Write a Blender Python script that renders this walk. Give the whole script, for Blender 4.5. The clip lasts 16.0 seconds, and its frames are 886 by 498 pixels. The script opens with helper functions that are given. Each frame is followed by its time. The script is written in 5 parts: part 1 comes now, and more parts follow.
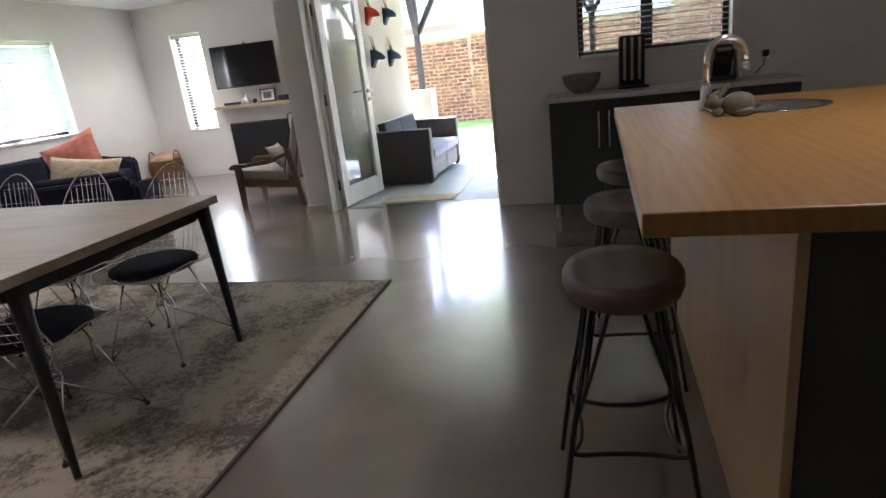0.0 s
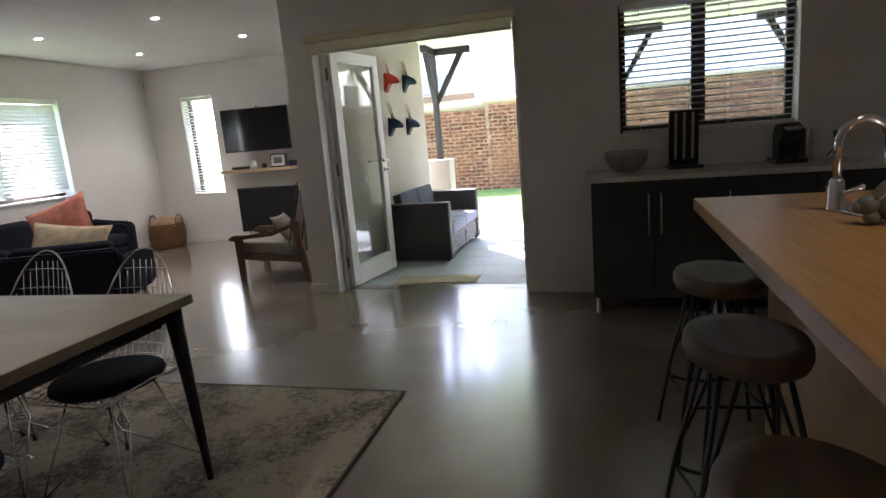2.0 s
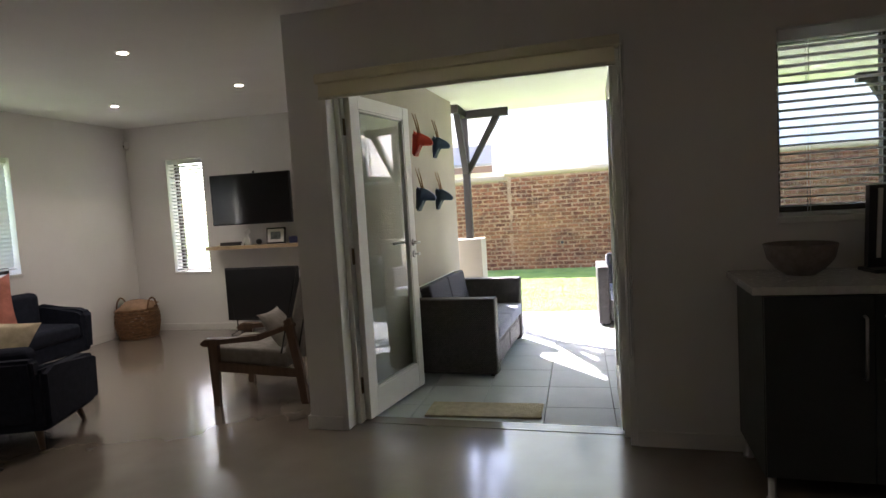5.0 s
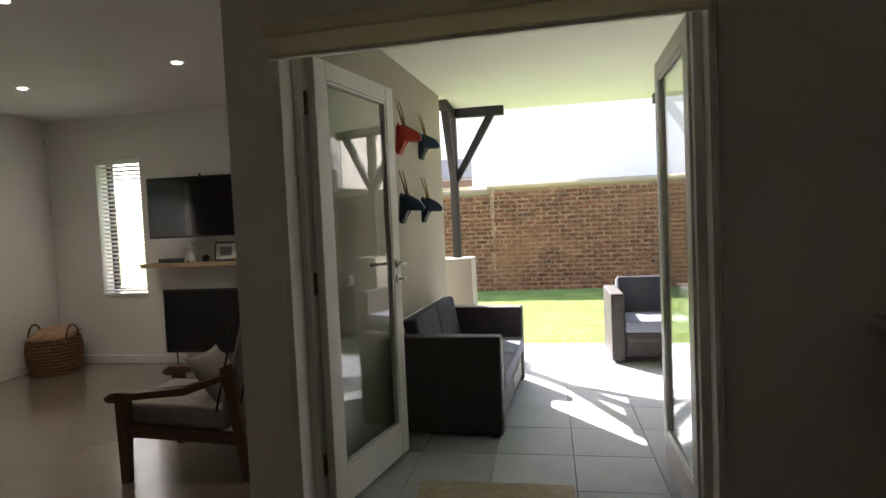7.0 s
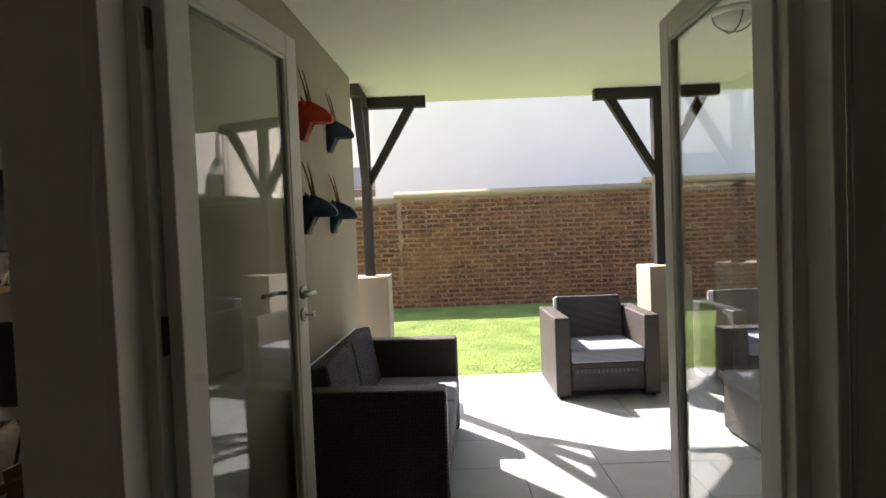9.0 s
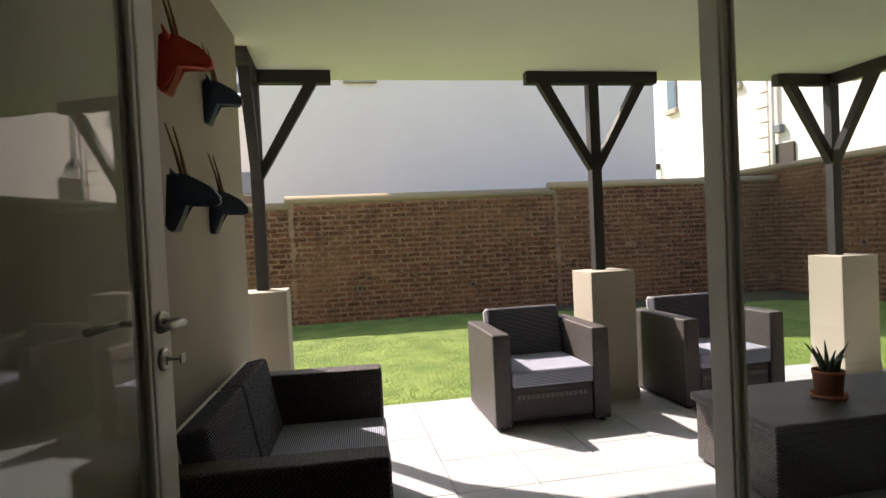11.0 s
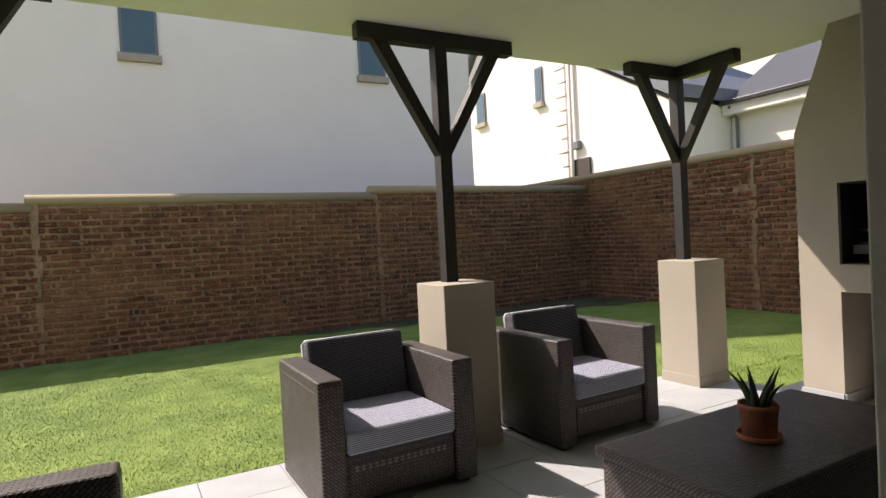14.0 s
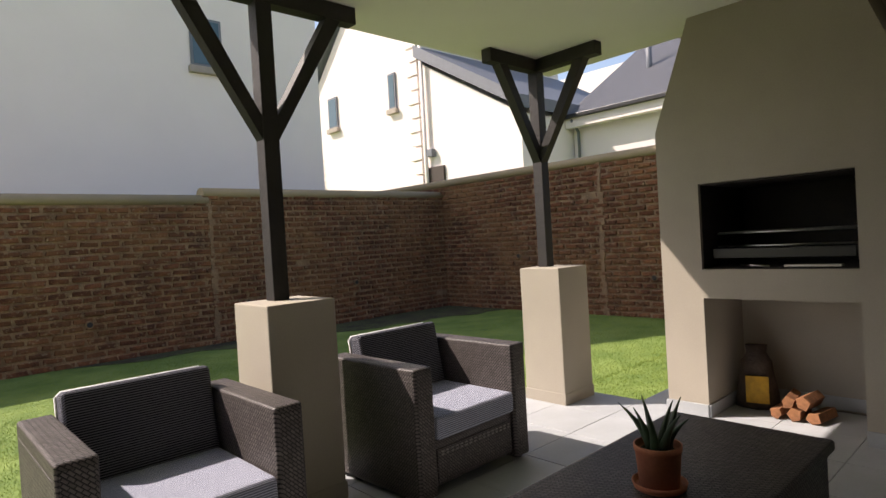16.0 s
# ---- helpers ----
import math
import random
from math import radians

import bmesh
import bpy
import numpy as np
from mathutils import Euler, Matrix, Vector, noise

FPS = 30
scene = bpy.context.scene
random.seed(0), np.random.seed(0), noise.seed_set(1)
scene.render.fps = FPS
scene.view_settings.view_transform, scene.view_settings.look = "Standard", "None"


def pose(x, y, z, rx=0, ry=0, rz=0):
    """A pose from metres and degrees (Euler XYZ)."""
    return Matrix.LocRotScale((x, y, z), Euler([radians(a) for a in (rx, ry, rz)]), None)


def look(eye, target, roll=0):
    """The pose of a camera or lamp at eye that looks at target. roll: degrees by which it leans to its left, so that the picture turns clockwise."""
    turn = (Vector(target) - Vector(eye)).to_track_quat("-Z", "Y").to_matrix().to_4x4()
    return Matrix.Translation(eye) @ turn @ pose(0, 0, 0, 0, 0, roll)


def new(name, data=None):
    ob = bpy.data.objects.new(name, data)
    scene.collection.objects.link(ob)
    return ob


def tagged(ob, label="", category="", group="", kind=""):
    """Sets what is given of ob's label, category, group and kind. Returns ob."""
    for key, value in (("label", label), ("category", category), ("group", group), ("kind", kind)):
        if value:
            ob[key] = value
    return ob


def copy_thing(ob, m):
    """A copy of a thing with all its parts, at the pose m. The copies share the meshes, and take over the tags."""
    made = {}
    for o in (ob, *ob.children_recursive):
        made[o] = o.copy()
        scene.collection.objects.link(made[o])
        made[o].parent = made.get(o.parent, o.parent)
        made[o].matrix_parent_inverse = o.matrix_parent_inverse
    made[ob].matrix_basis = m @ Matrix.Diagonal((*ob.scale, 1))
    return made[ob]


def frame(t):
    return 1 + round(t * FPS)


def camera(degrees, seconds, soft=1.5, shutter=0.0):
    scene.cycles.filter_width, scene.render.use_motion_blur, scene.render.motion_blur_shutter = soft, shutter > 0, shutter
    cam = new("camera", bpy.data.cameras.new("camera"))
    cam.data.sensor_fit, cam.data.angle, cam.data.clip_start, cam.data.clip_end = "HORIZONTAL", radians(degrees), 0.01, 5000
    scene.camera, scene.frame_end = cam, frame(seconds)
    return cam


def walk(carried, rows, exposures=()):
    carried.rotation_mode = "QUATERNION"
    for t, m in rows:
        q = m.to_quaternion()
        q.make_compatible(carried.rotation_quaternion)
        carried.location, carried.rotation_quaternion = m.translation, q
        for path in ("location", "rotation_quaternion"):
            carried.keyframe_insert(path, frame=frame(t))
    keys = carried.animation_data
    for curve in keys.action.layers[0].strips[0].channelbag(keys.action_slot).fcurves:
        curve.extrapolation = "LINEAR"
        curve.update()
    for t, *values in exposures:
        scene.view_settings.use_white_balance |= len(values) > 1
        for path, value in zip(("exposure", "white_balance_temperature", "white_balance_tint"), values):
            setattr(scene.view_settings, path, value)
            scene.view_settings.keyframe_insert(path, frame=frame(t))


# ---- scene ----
cam = camera(74.2, 16.0)
PATH = [
    (0, (0.058, -0.118, 1.254), (-0.394, 1.737, 0.658), -6.5),
    (0.5, (0.022, -0.011, 1.282), (-0.425, 1.856, 0.719), -6.0),
    (1, (-0.007, 0.125, 1.301), (-0.463, 2.009, 0.808), -5.6),
    (1.5, (-0.06, 0.28, 1.3), (-0.529, 2.174, 0.859), -5.2),
    (2, (-0.173, 0.48, 1.296), (-0.642, 2.385, 0.909), -4.8),
    (2.5, (-0.264, 0.681, 1.287), (-0.734, 2.593, 0.94), -4.5),
    (3, (-0.363, 0.914, 1.31), (-0.835, 2.834, 1.006), -4.2),
    (3.5, (-0.479, 1.137, 1.315), (-0.951, 3.064, 1.06), -4.0),
    (4, (-0.621, 1.363, 1.333), (-1.089, 3.296, 1.127), -3.8),
    (6.5, (-1.082, 2.54, 1.323), (-1.494, 4.494, 1.217), -2.7),
    (7, (-1.187, 2.781, 1.308), (-1.546, 4.746, 1.214), -2.6),
    (7.5, (-1.275, 2.978, 1.302), (-1.553, 4.956, 1.216), -2.4),
    (8, (-1.342, 3.236, 1.301), (-1.526, 5.226, 1.22), -2.5),
    (8.5, (-1.398, 3.463, 1.298), (-1.497, 5.459, 1.223), -2.3),
    (9, (-1.476, 3.706, 1.306), (-1.482, 5.705, 1.238), -2.3),
    (11.5, (-1.64, 4.71, 1.24), (-1.18, 6.655, 1.198), -2.7),
    (12, (-1.622, 4.914, 1.235), (-1.077, 6.838, 1.195), -2.6),
    (12.5, (-1.6, 5.078, 1.239), (-0.974, 6.977, 1.203), -2.6),
    (13, (-1.558, 5.242, 1.235), (-0.812, 7.097, 1.2), -2.8),
    (13.5, (-1.483, 5.428, 1.212), (-0.627, 7.235, 1.176), -2.9),
    (14, (-1.393, 5.594, 1.2), (-0.424, 7.344, 1.163), -3.0),
    (14.5, (-1.307, 5.734, 1.191), (-0.226, 7.416, 1.158), -3.1),
    (15, (-1.22, 5.862, 1.182), (-0.019, 7.461, 1.148), -3.3),
    (15.5, (-1.094, 5.979, 1.173), (0.189, 7.512, 1.141), -3.4),
    (16, (-0.969, 6.09, 1.176), (0.394, 7.553, 1.144), -3.4),
]
walk(cam, [(t, look(eye, target, roll)) for t, eye, target, roll in PATH], [(0, 4.32, 5700, 20), (1.5, 3.82, 5850, 20), (4, 3.30, 6150, 20), (6.5, 2.68, 6550, 19), (9, 1.88, 7100, 18.5), (11.5, 1.03, 7300, 19), (16, 0.65, 7300, 19)])

# ---- light ----
SUN_X, SUN_Y = -0.60, 0.77          # how far the sun stands out sideways and ahead, for one up
DOWNLIGHT = 4.8                     # watts of each ceiling downlight, seen or added
world = bpy.data.worlds.new("sky")
scene.world = world
world.use_nodes = True
sky = world.node_tree.nodes.new("ShaderNodeTexSky")
sky.sky_type, sky.sun_disc = "NISHITA", False
sky.sun_elevation = math.atan(1 / math.hypot(SUN_X, SUN_Y))
sky.sun_rotation = math.atan2(SUN_X, SUN_Y)
sky.air_density, sky.dust_density = 1.0, 1.5
world.node_tree.links.new(sky.outputs[0], world.node_tree.nodes["Background"].inputs[0])
world.node_tree.nodes["Background"].inputs[1].default_value = 0.15
sun = new("sun", bpy.data.lights.new("sun", "SUN"))
sun.data.energy, sun.data.angle, sun.data.color = 4.6, radians(0.6), (1.0, 0.97, 0.93)
sun.matrix_world = look((SUN_X * 30, SUN_Y * 30, 30), (0, 0, 0))

# ---- tools ----
def paint(name, color, rough=0.6, metal=0.0, vary=0.12, scale=6.0, bump=0.1, fine=60.0, other=None, spec=0.5, stretch=(1, 1, 1), piece=0.0, coat=0.0, rvar=0.03):
    """A surface with stains at a large scale and grain at a small one."""
    m = bpy.data.materials.new(name)
    m.use_nodes = True
    n, l = m.node_tree.nodes, m.node_tree.links
    b = n["Principled BSDF"]
    b.inputs["Metallic"].default_value, b.inputs["Specular IOR Level"].default_value = metal, spec
    b.inputs["Coat Weight"].default_value, b.inputs["Coat Roughness"].default_value = coat, 0.13
    co = n.new("ShaderNodeTexCoord")
    mp = n.new("ShaderNodeMapping")
    mp.inputs["Scale"].default_value = stretch
    l.new(co.outputs["Object"], mp.inputs[0])
    big, small = n.new("ShaderNodeTexNoise"), n.new("ShaderNodeTexNoise")
    big.inputs["Scale"].default_value, big.inputs["Detail"].default_value = scale, 5
    small.inputs["Scale"].default_value, small.inputs["Detail"].default_value = fine, 4
    l.new(mp.outputs[0], big.inputs[0]), l.new(mp.outputs[0], small.inputs[0])
    add = n.new("ShaderNodeMath")
    add.operation = "MULTIPLY_ADD"
    add.inputs[1].default_value = 0.4
    l.new(small.outputs[0], add.inputs[0]), l.new(big.outputs[0], add.inputs[2])
    ramp = n.new("ShaderNodeMapRange")
    ramp.inputs[1].default_value, ramp.inputs[2].default_value = 0.42, 1.0
    ramp.interpolation_type = "SMOOTHSTEP"
    l.new(add.outputs[0], ramp.inputs[0])
    mix = n.new("ShaderNodeMix")
    mix.data_type = "RGBA"
    mix.inputs[6].default_value = (*[c * (1 - vary) for c in color], 1)
    mix.inputs[7].default_value = (*(other or [min(1, c * (1 + vary)) for c in color]), 1)
    l.new(ramp.outputs[0], mix.inputs[0])
    out = mix.outputs[2]
    if piece:
        info = n.new("ShaderNodeObjectInfo")
        hsv = n.new("ShaderNodeHueSaturation")
        rng = n.new("ShaderNodeMapRange")
        rng.inputs[3].default_value, rng.inputs[4].default_value = 1 - piece, 1 + piece
        l.new(info.outputs["Random"], rng.inputs[0]), l.new(rng.outputs[0], hsv.inputs["Value"]), l.new(out, hsv.inputs["Color"])
        out = hsv.outputs[0]
    l.new(out, b.inputs["Base Color"])
    rr = n.new("ShaderNodeMapRange")
    rr.inputs[3].default_value, rr.inputs[4].default_value = max(0.02, rough - rvar), min(1, rough + rvar)
    l.new(ramp.outputs[0], rr.inputs[0]), l.new(rr.outputs[0], b.inputs["Roughness"])
    if bump:
        bp = n.new("ShaderNodeBump")
        bp.inputs["Strength"].default_value, bp.inputs["Distance"].default_value = bump, 0.01
        l.new(small.outputs[0], bp.inputs["Height"]), l.new(bp.outputs[0], b.inputs["Normal"])
    return m


def bx(bm, x0, y0, z0, x1, y1, z1, bev=0.0, seg=2):
    """A box from corner to corner, its edges rounded by bev."""
    r = bmesh.ops.create_cube(bm, size=1.0)
    vs = r["verts"]
    bmesh.ops.scale(bm, vec=(abs(x1 - x0), abs(y1 - y0), abs(z1 - z0)), verts=vs)
    bmesh.ops.translate(bm, vec=((x0 + x1) / 2, (y0 + y1) / 2, (z0 + z1) / 2), verts=vs)
    if bev:
        es = list({e for v in vs for e in v.link_edges})
        bmesh.ops.bevel(bm, geom=es, offset=bev, segments=seg, affect="EDGES", profile=0.5)
    return bm


def tube(bm, pts, r, seg=8, closed=False, r_end=None):
    """A round bar swept along points."""
    pts = [Vector(p) for p in pts]
    n = len(pts)
    rings, side = [], None
    for i, p in enumerate(pts):
        a = pts[i - 1] if (i or closed) else p
        b = pts[(i + 1) % n] if (i < n - 1 or closed) else p
        d = (b - a).normalized()
        if side is None:
            side = d.orthogonal().normalized()
        side = (side - d * side.dot(d)).normalized()
        up = d.cross(side)
        rad = r if r_end is None else r + (r_end - r) * i / (n - 1)
        rings.append([bm.verts.new(p + (side * math.cos(k * 2 * math.pi / seg) + up * math.sin(k * 2 * math.pi / seg)) * rad) for k in range(seg)])
    for i in range(n if closed else n - 1):
        a, b = rings[i], rings[(i + 1) % n]
        for k in range(seg):
            bm.faces.new((a[k], a[(k + 1) % seg], b[(k + 1) % seg], b[k])).smooth = True
    if not closed:
        bm.faces.new(rings[0][::-1])
        bm.faces.new(rings[-1])
    return bm


def eased(pts, rounds=2):
    """Points with their corners cut, so that a bent bar is round."""
    for _ in range(rounds):
        out = [pts[0]]
        for p, q in zip(pts, pts[1:]):
            p, q = Vector(p), Vector(q)
            out += [p.lerp(q, 0.25), p.lerp(q, 0.75)]
        pts = out + [pts[-1]]
    return pts


def lathe(bm, prof, seg=24, at=(0, 0, 0)):
    """A turned shape from (radius, height) pairs."""
    rings = []
    for r, z in prof:
        rings.append([bm.verts.new((at[0] + r * math.cos(k * 2 * math.pi / seg), at[1] + r * math.sin(k * 2 * math.pi / seg), at[2] + z)) for k in range(seg)])
    for a, b in zip(rings, rings[1:]):
        for k in range(seg):
            bm.faces.new((a[k], a[(k + 1) % seg], b[(k + 1) % seg], b[k])).smooth = True
    bm.faces.new(rings[0][::-1])
    bm.faces.new(rings[-1])
    return bm


def prism(bm, outline, axis, a, b):
    """An outline in a plane, pushed from a to b along axis."""
    def at(u, v, w):
        return {"x": (w, u, v), "y": (u, w, v), "z": (u, v, w)}[axis]
    lo = [bm.verts.new(at(u, v, a)) for u, v in outline]
    hi = [bm.verts.new(at(u, v, b)) for u, v in outline]
    n = len(outline)
    for i in range(n):
        bm.faces.new((lo[i], lo[(i + 1) % n], hi[(i + 1) % n], hi[i]))
    bm.faces.new(lo[::-1])
    bm.faces.new(hi)
    return bm


def pillow(bm, w, d, h, bulge=0.5, nx=10, ny=10, at=(0, 0, 0)):
    """A stuffed cushion w by d by h, thick in the middle."""
    grid = {}
    for s in (1, -1):
        for i in range(nx + 1):
            for j in range(ny + 1):
                u, v = 2 * i / nx - 1, 2 * j / ny - 1
                edge = i in (0, nx) or j in (0, ny)
                if edge and s < 0:
                    grid[s, i, j] = grid[1, i, j]
                    continue
                t = ((1 - u * u) * (1 - v * v)) ** (1 - bulge)
                pinch = 1 + 0.05 * (u * u) * (v * v)
                zz = 0 if edge else s * h / 2 * t
                grid[s, i, j] = bm.verts.new((at[0] + u * w / 2 * pinch * (1 - 0.05 * (1 - v * v) * abs(u)), at[1] + v * d / 2 * pinch * (1 - 0.05 * (1 - u * u) * abs(v)), at[2] + zz))
    for s in (1, -1):
        for i in range(nx):
            for j in range(ny):
                q = (grid[s, i, j], grid[s, i + 1, j], grid[s, i + 1, j + 1], grid[s, i, j + 1])
                bm.faces.new(q if s > 0 else q[::-1]).smooth = True
    return bm


def mesh(name, bm, mat):
    bmesh.ops.recalc_face_normals(bm, faces=bm.faces)
    me = bpy.data.meshes.new(name)
    bm.to_mesh(me)
    bm.free()
    for one in (mat if isinstance(mat, (list, tuple)) else [mat]):
        me.materials.append(one)
    return me


def part(name, bm, mat, parent, label="", m=None):
    ob = new(name, mesh(name, bm, mat))
    ob.parent = parent
    if m is not None:
        ob.matrix_basis = m
    if label:
        tagged(ob, label)
    return ob


def solo(name, bm, mat, label, category, m=None, group="", kind=""):
    ob = new(name, mesh(name, bm, mat))
    if m is not None:
        ob.matrix_basis = m
    return tagged(ob, label, category, group, kind)


def thing(name, label, category, m, group="", kind=""):
    ob = new(name)
    ob.empty_display_size = 0.1
    ob.matrix_basis = m
    return tagged(ob, label, category, group, kind)


def structure(name, bm, mat, label):
    return solo(name, bm, mat, label, name.split("_")[0], kind="structure")


B = bmesh.new

# ---- materials ----
WALL = paint("wall_paint", (0.82, 0.80, 0.765), 0.85, vary=0.03, scale=2, bump=0.06, fine=180, spec=0.25)
CEIL = paint("ceiling_paint", (0.88, 0.87, 0.85), 0.9, vary=0.02, scale=2, bump=0.03, fine=150, spec=0.2)
OUTWALL = paint("beige_plaster", (0.385, 0.345, 0.285), 0.9, vary=0.07, scale=2, bump=0.06, fine=110, spec=0.2)
SOFFIT = paint("soffit_paint", (0.74, 0.73, 0.64), 0.9, vary=0.03, scale=1.5, bump=0.05, fine=150, spec=0.2)
SCREED = paint("polished_screed", (0.21, 0.176, 0.140), 0.26, vary=0.13, scale=1.1, bump=0.005, fine=5, spec=0.6, coat=0.9, rvar=0.01)
for node in SCREED.node_tree.nodes:
    if node.bl_idname == "ShaderNodeTexNoise":
        node.inputs["Detail"].default_value = 2.0
WHITE = paint("white_gloss_paint", (0.78, 0.76, 0.72), 0.45, vary=0.03, bump=0.03, fine=90)
TILE = paint("grey_floor_tile", (0.405, 0.425, 0.440), 0.55, vary=0.07, scale=5, bump=0.06, fine=70, piece=0.05)
GROUT = paint("grout", (0.22, 0.21, 0.2), 0.9, vary=0.15)
BRICK = paint("clay_brick", (0.120, 0.037, 0.019), 0.92, vary=0.4, scale=9, bump=0.9, fine=40, other=(0.215, 0.085, 0.042), piece=0.30, spec=0.2)
MORTAR = paint("mortar", (0.265, 0.165, 0.095), 0.95, vary=0.4, scale=5, bump=0.9, fine=45)


def limed(m, smear, fleck):
    """Old brickwork: mortar smeared over the face in patches, and pale lime flecks."""
    n, l = m.node_tree.nodes, m.node_tree.links
    b = n["Principled BSDF"]
    src = b.inputs["Base Color"].links[0].from_socket
    geo = n.new("ShaderNodeNewGeometry")
    for scale, detail, lo, hi, top, color in ((0.9, 6, 0.47, 0.68, smear, (0.250, 0.120, 0.052)), (3.2, 5, 0.52, 0.70, smear * 0.8, (0.055, 0.026, 0.018)), (17.0, 6, 0.585, 0.66, smear * 1.1, (0.285, 0.185, 0.105)), (26.0, 3, 0.635, 0.68, fleck, (0.40, 0.31, 0.21))):
        no, mr, mx = n.new("ShaderNodeTexNoise"), n.new("ShaderNodeMapRange"), n.new("ShaderNodeMix")
        no.inputs["Scale"].default_value, no.inputs["Detail"].default_value = scale, detail
        l.new(geo.outputs["Position"], no.inputs["Vector"])
        mr.inputs[1].default_value, mr.inputs[2].default_value, mr.inputs[4].default_value = lo, hi, top
        mx.data_type = "RGBA"
        mx.inputs[7].default_value = (*color, 1)
        l.new(no.outputs[0], mr.inputs[0]), l.new(mr.outputs[0], mx.inputs[0]), l.new(src, mx.inputs[6])
        src = mx.outputs[2]
    l.new(src, b.inputs["Base Color"])


limed(BRICK, 0.72, 0.5)
limed(MORTAR, 0.45, 0.4)
COPING = paint("coping_plaster", (0.31, 0.235, 0.135), 0.9, vary=0.08, scale=3, bump=0.2)
GRASS = paint("lawn_soil", (0.125, 0.215, 0.036), 0.95, vary=0.25, scale=3, bump=0.6, fine=60, other=(0.215, 0.29, 0.07))
HOUSE = paint("white_render", (0.77, 0.70, 0.665), 0.9, vary=0.03, scale=1, bump=0.1)
OAK = paint("pale_oak", (0.46, 0.33, 0.2), 0.5, vary=0.18, scale=7, bump=0.12, fine=40, stretch=(8, 0.7, 8))
DARK = paint("dark_board", (0.040, 0.046, 0.042), 0.45, vary=0.1)
NAVY = paint("navy_fabric", (0.018, 0.022, 0.035), 0.95, vary=0.25, scale=20, bump=0.4, fine=300, spec=0.2)
TIMBER = paint("dark_timber", (0.016, 0.013, 0.012), 0.6, vary=0.3, scale=8, bump=0.3, fine=40)
RUGM = paint("rug", (0.30, 0.27, 0.23), 0.95, vary=0.4, scale=5, bump=0.4, fine=80)
BLACK = paint("black_steel", (0.015, 0.015, 0.016), 0.4, vary=0.1)
BRONZE = paint("bronze_alu", (0.045, 0.03, 0.022), 0.45, vary=0.1)


def weave(name, c0, c1, size):
    """Woven flat strips, as raised blocks in staggered rows."""
    m = paint(name, c0, 0.5, vary=0.15, scale=5, bump=0, spec=0.4)
    n, l = m.node_tree.nodes, m.node_tree.links
    b = n["Principled BSDF"]
    geo, sep = n.new("ShaderNodeTexCoord"), n.new("ShaderNodeSeparateXYZ")
    l.new(geo.outputs["Object"], sep.inputs[0])
    add, com = n.new("ShaderNodeMath"), n.new("ShaderNodeCombineXYZ")
    # on upright faces the rows follow z, on level faces y
    face, level, side = n.new("ShaderNodeSeparateXYZ"), n.new("ShaderNodeMath"), n.new("ShaderNodeMath")
    l.new(geo.outputs["Normal"], face.inputs[0])
    level.operation, side.operation, add.operation = "MULTIPLY", "SUBTRACT", "MULTIPLY_ADD"
    l.new(face.outputs[2], level.inputs[0]), l.new(face.outputs[2], level.inputs[1])
    side.inputs[0].default_value = 1.0
    l.new(level.outputs[0], side.inputs[1])
    l.new(sep.outputs[1], add.inputs[0]), l.new(side.outputs[0], add.inputs[1]), l.new(sep.outputs[0], add.inputs[2])
    l.new(add.outputs[0], com.inputs[0])
    tilt = n.new("ShaderNodeMath")
    tilt.operation = "MULTIPLY_ADD"
    l.new(sep.outputs[1], tilt.inputs[0]), l.new(level.outputs[0], tilt.inputs[1]), l.new(sep.outputs[2], tilt.inputs[2]), l.new(tilt.outputs[0], com.inputs[1])
    br = n.new("ShaderNodeTexBrick")
    br.inputs["Scale"].default_value = 1 / size
    br.inputs["Color1"].default_value, br.inputs["Color2"].default_value, br.inputs["Mortar"].default_value = (*c0, 1), (*c1, 1), (0.012, 0.010, 0.009, 1)
    br.inputs["Mortar Size"].default_value, br.inputs["Mortar Smooth"].default_value = 0.10, 0.5
    br.inputs["Brick Width"].default_value, br.inputs["Row Height"].default_value = 1.0, 0.5
    slant = n.new("ShaderNodeMapping")
    slant.inputs["Rotation"].default_value = (0, 0, radians(45))
    l.new(com.outputs[0], slant.inputs[0]), l.new(slant.outputs[0], br.inputs["Vector"]), l.new(br.outputs["Color"], b.inputs["Base Color"])
    bp = n.new("ShaderNodeBump")
    bp.invert = True
    bp.inputs["Strength"].default_value, bp.inputs["Distance"].default_value = 0.9, 0.004
    l.new(br.outputs["Fac"], bp.inputs["Height"]), l.new(bp.outputs[0], b.inputs["Normal"])
    return m


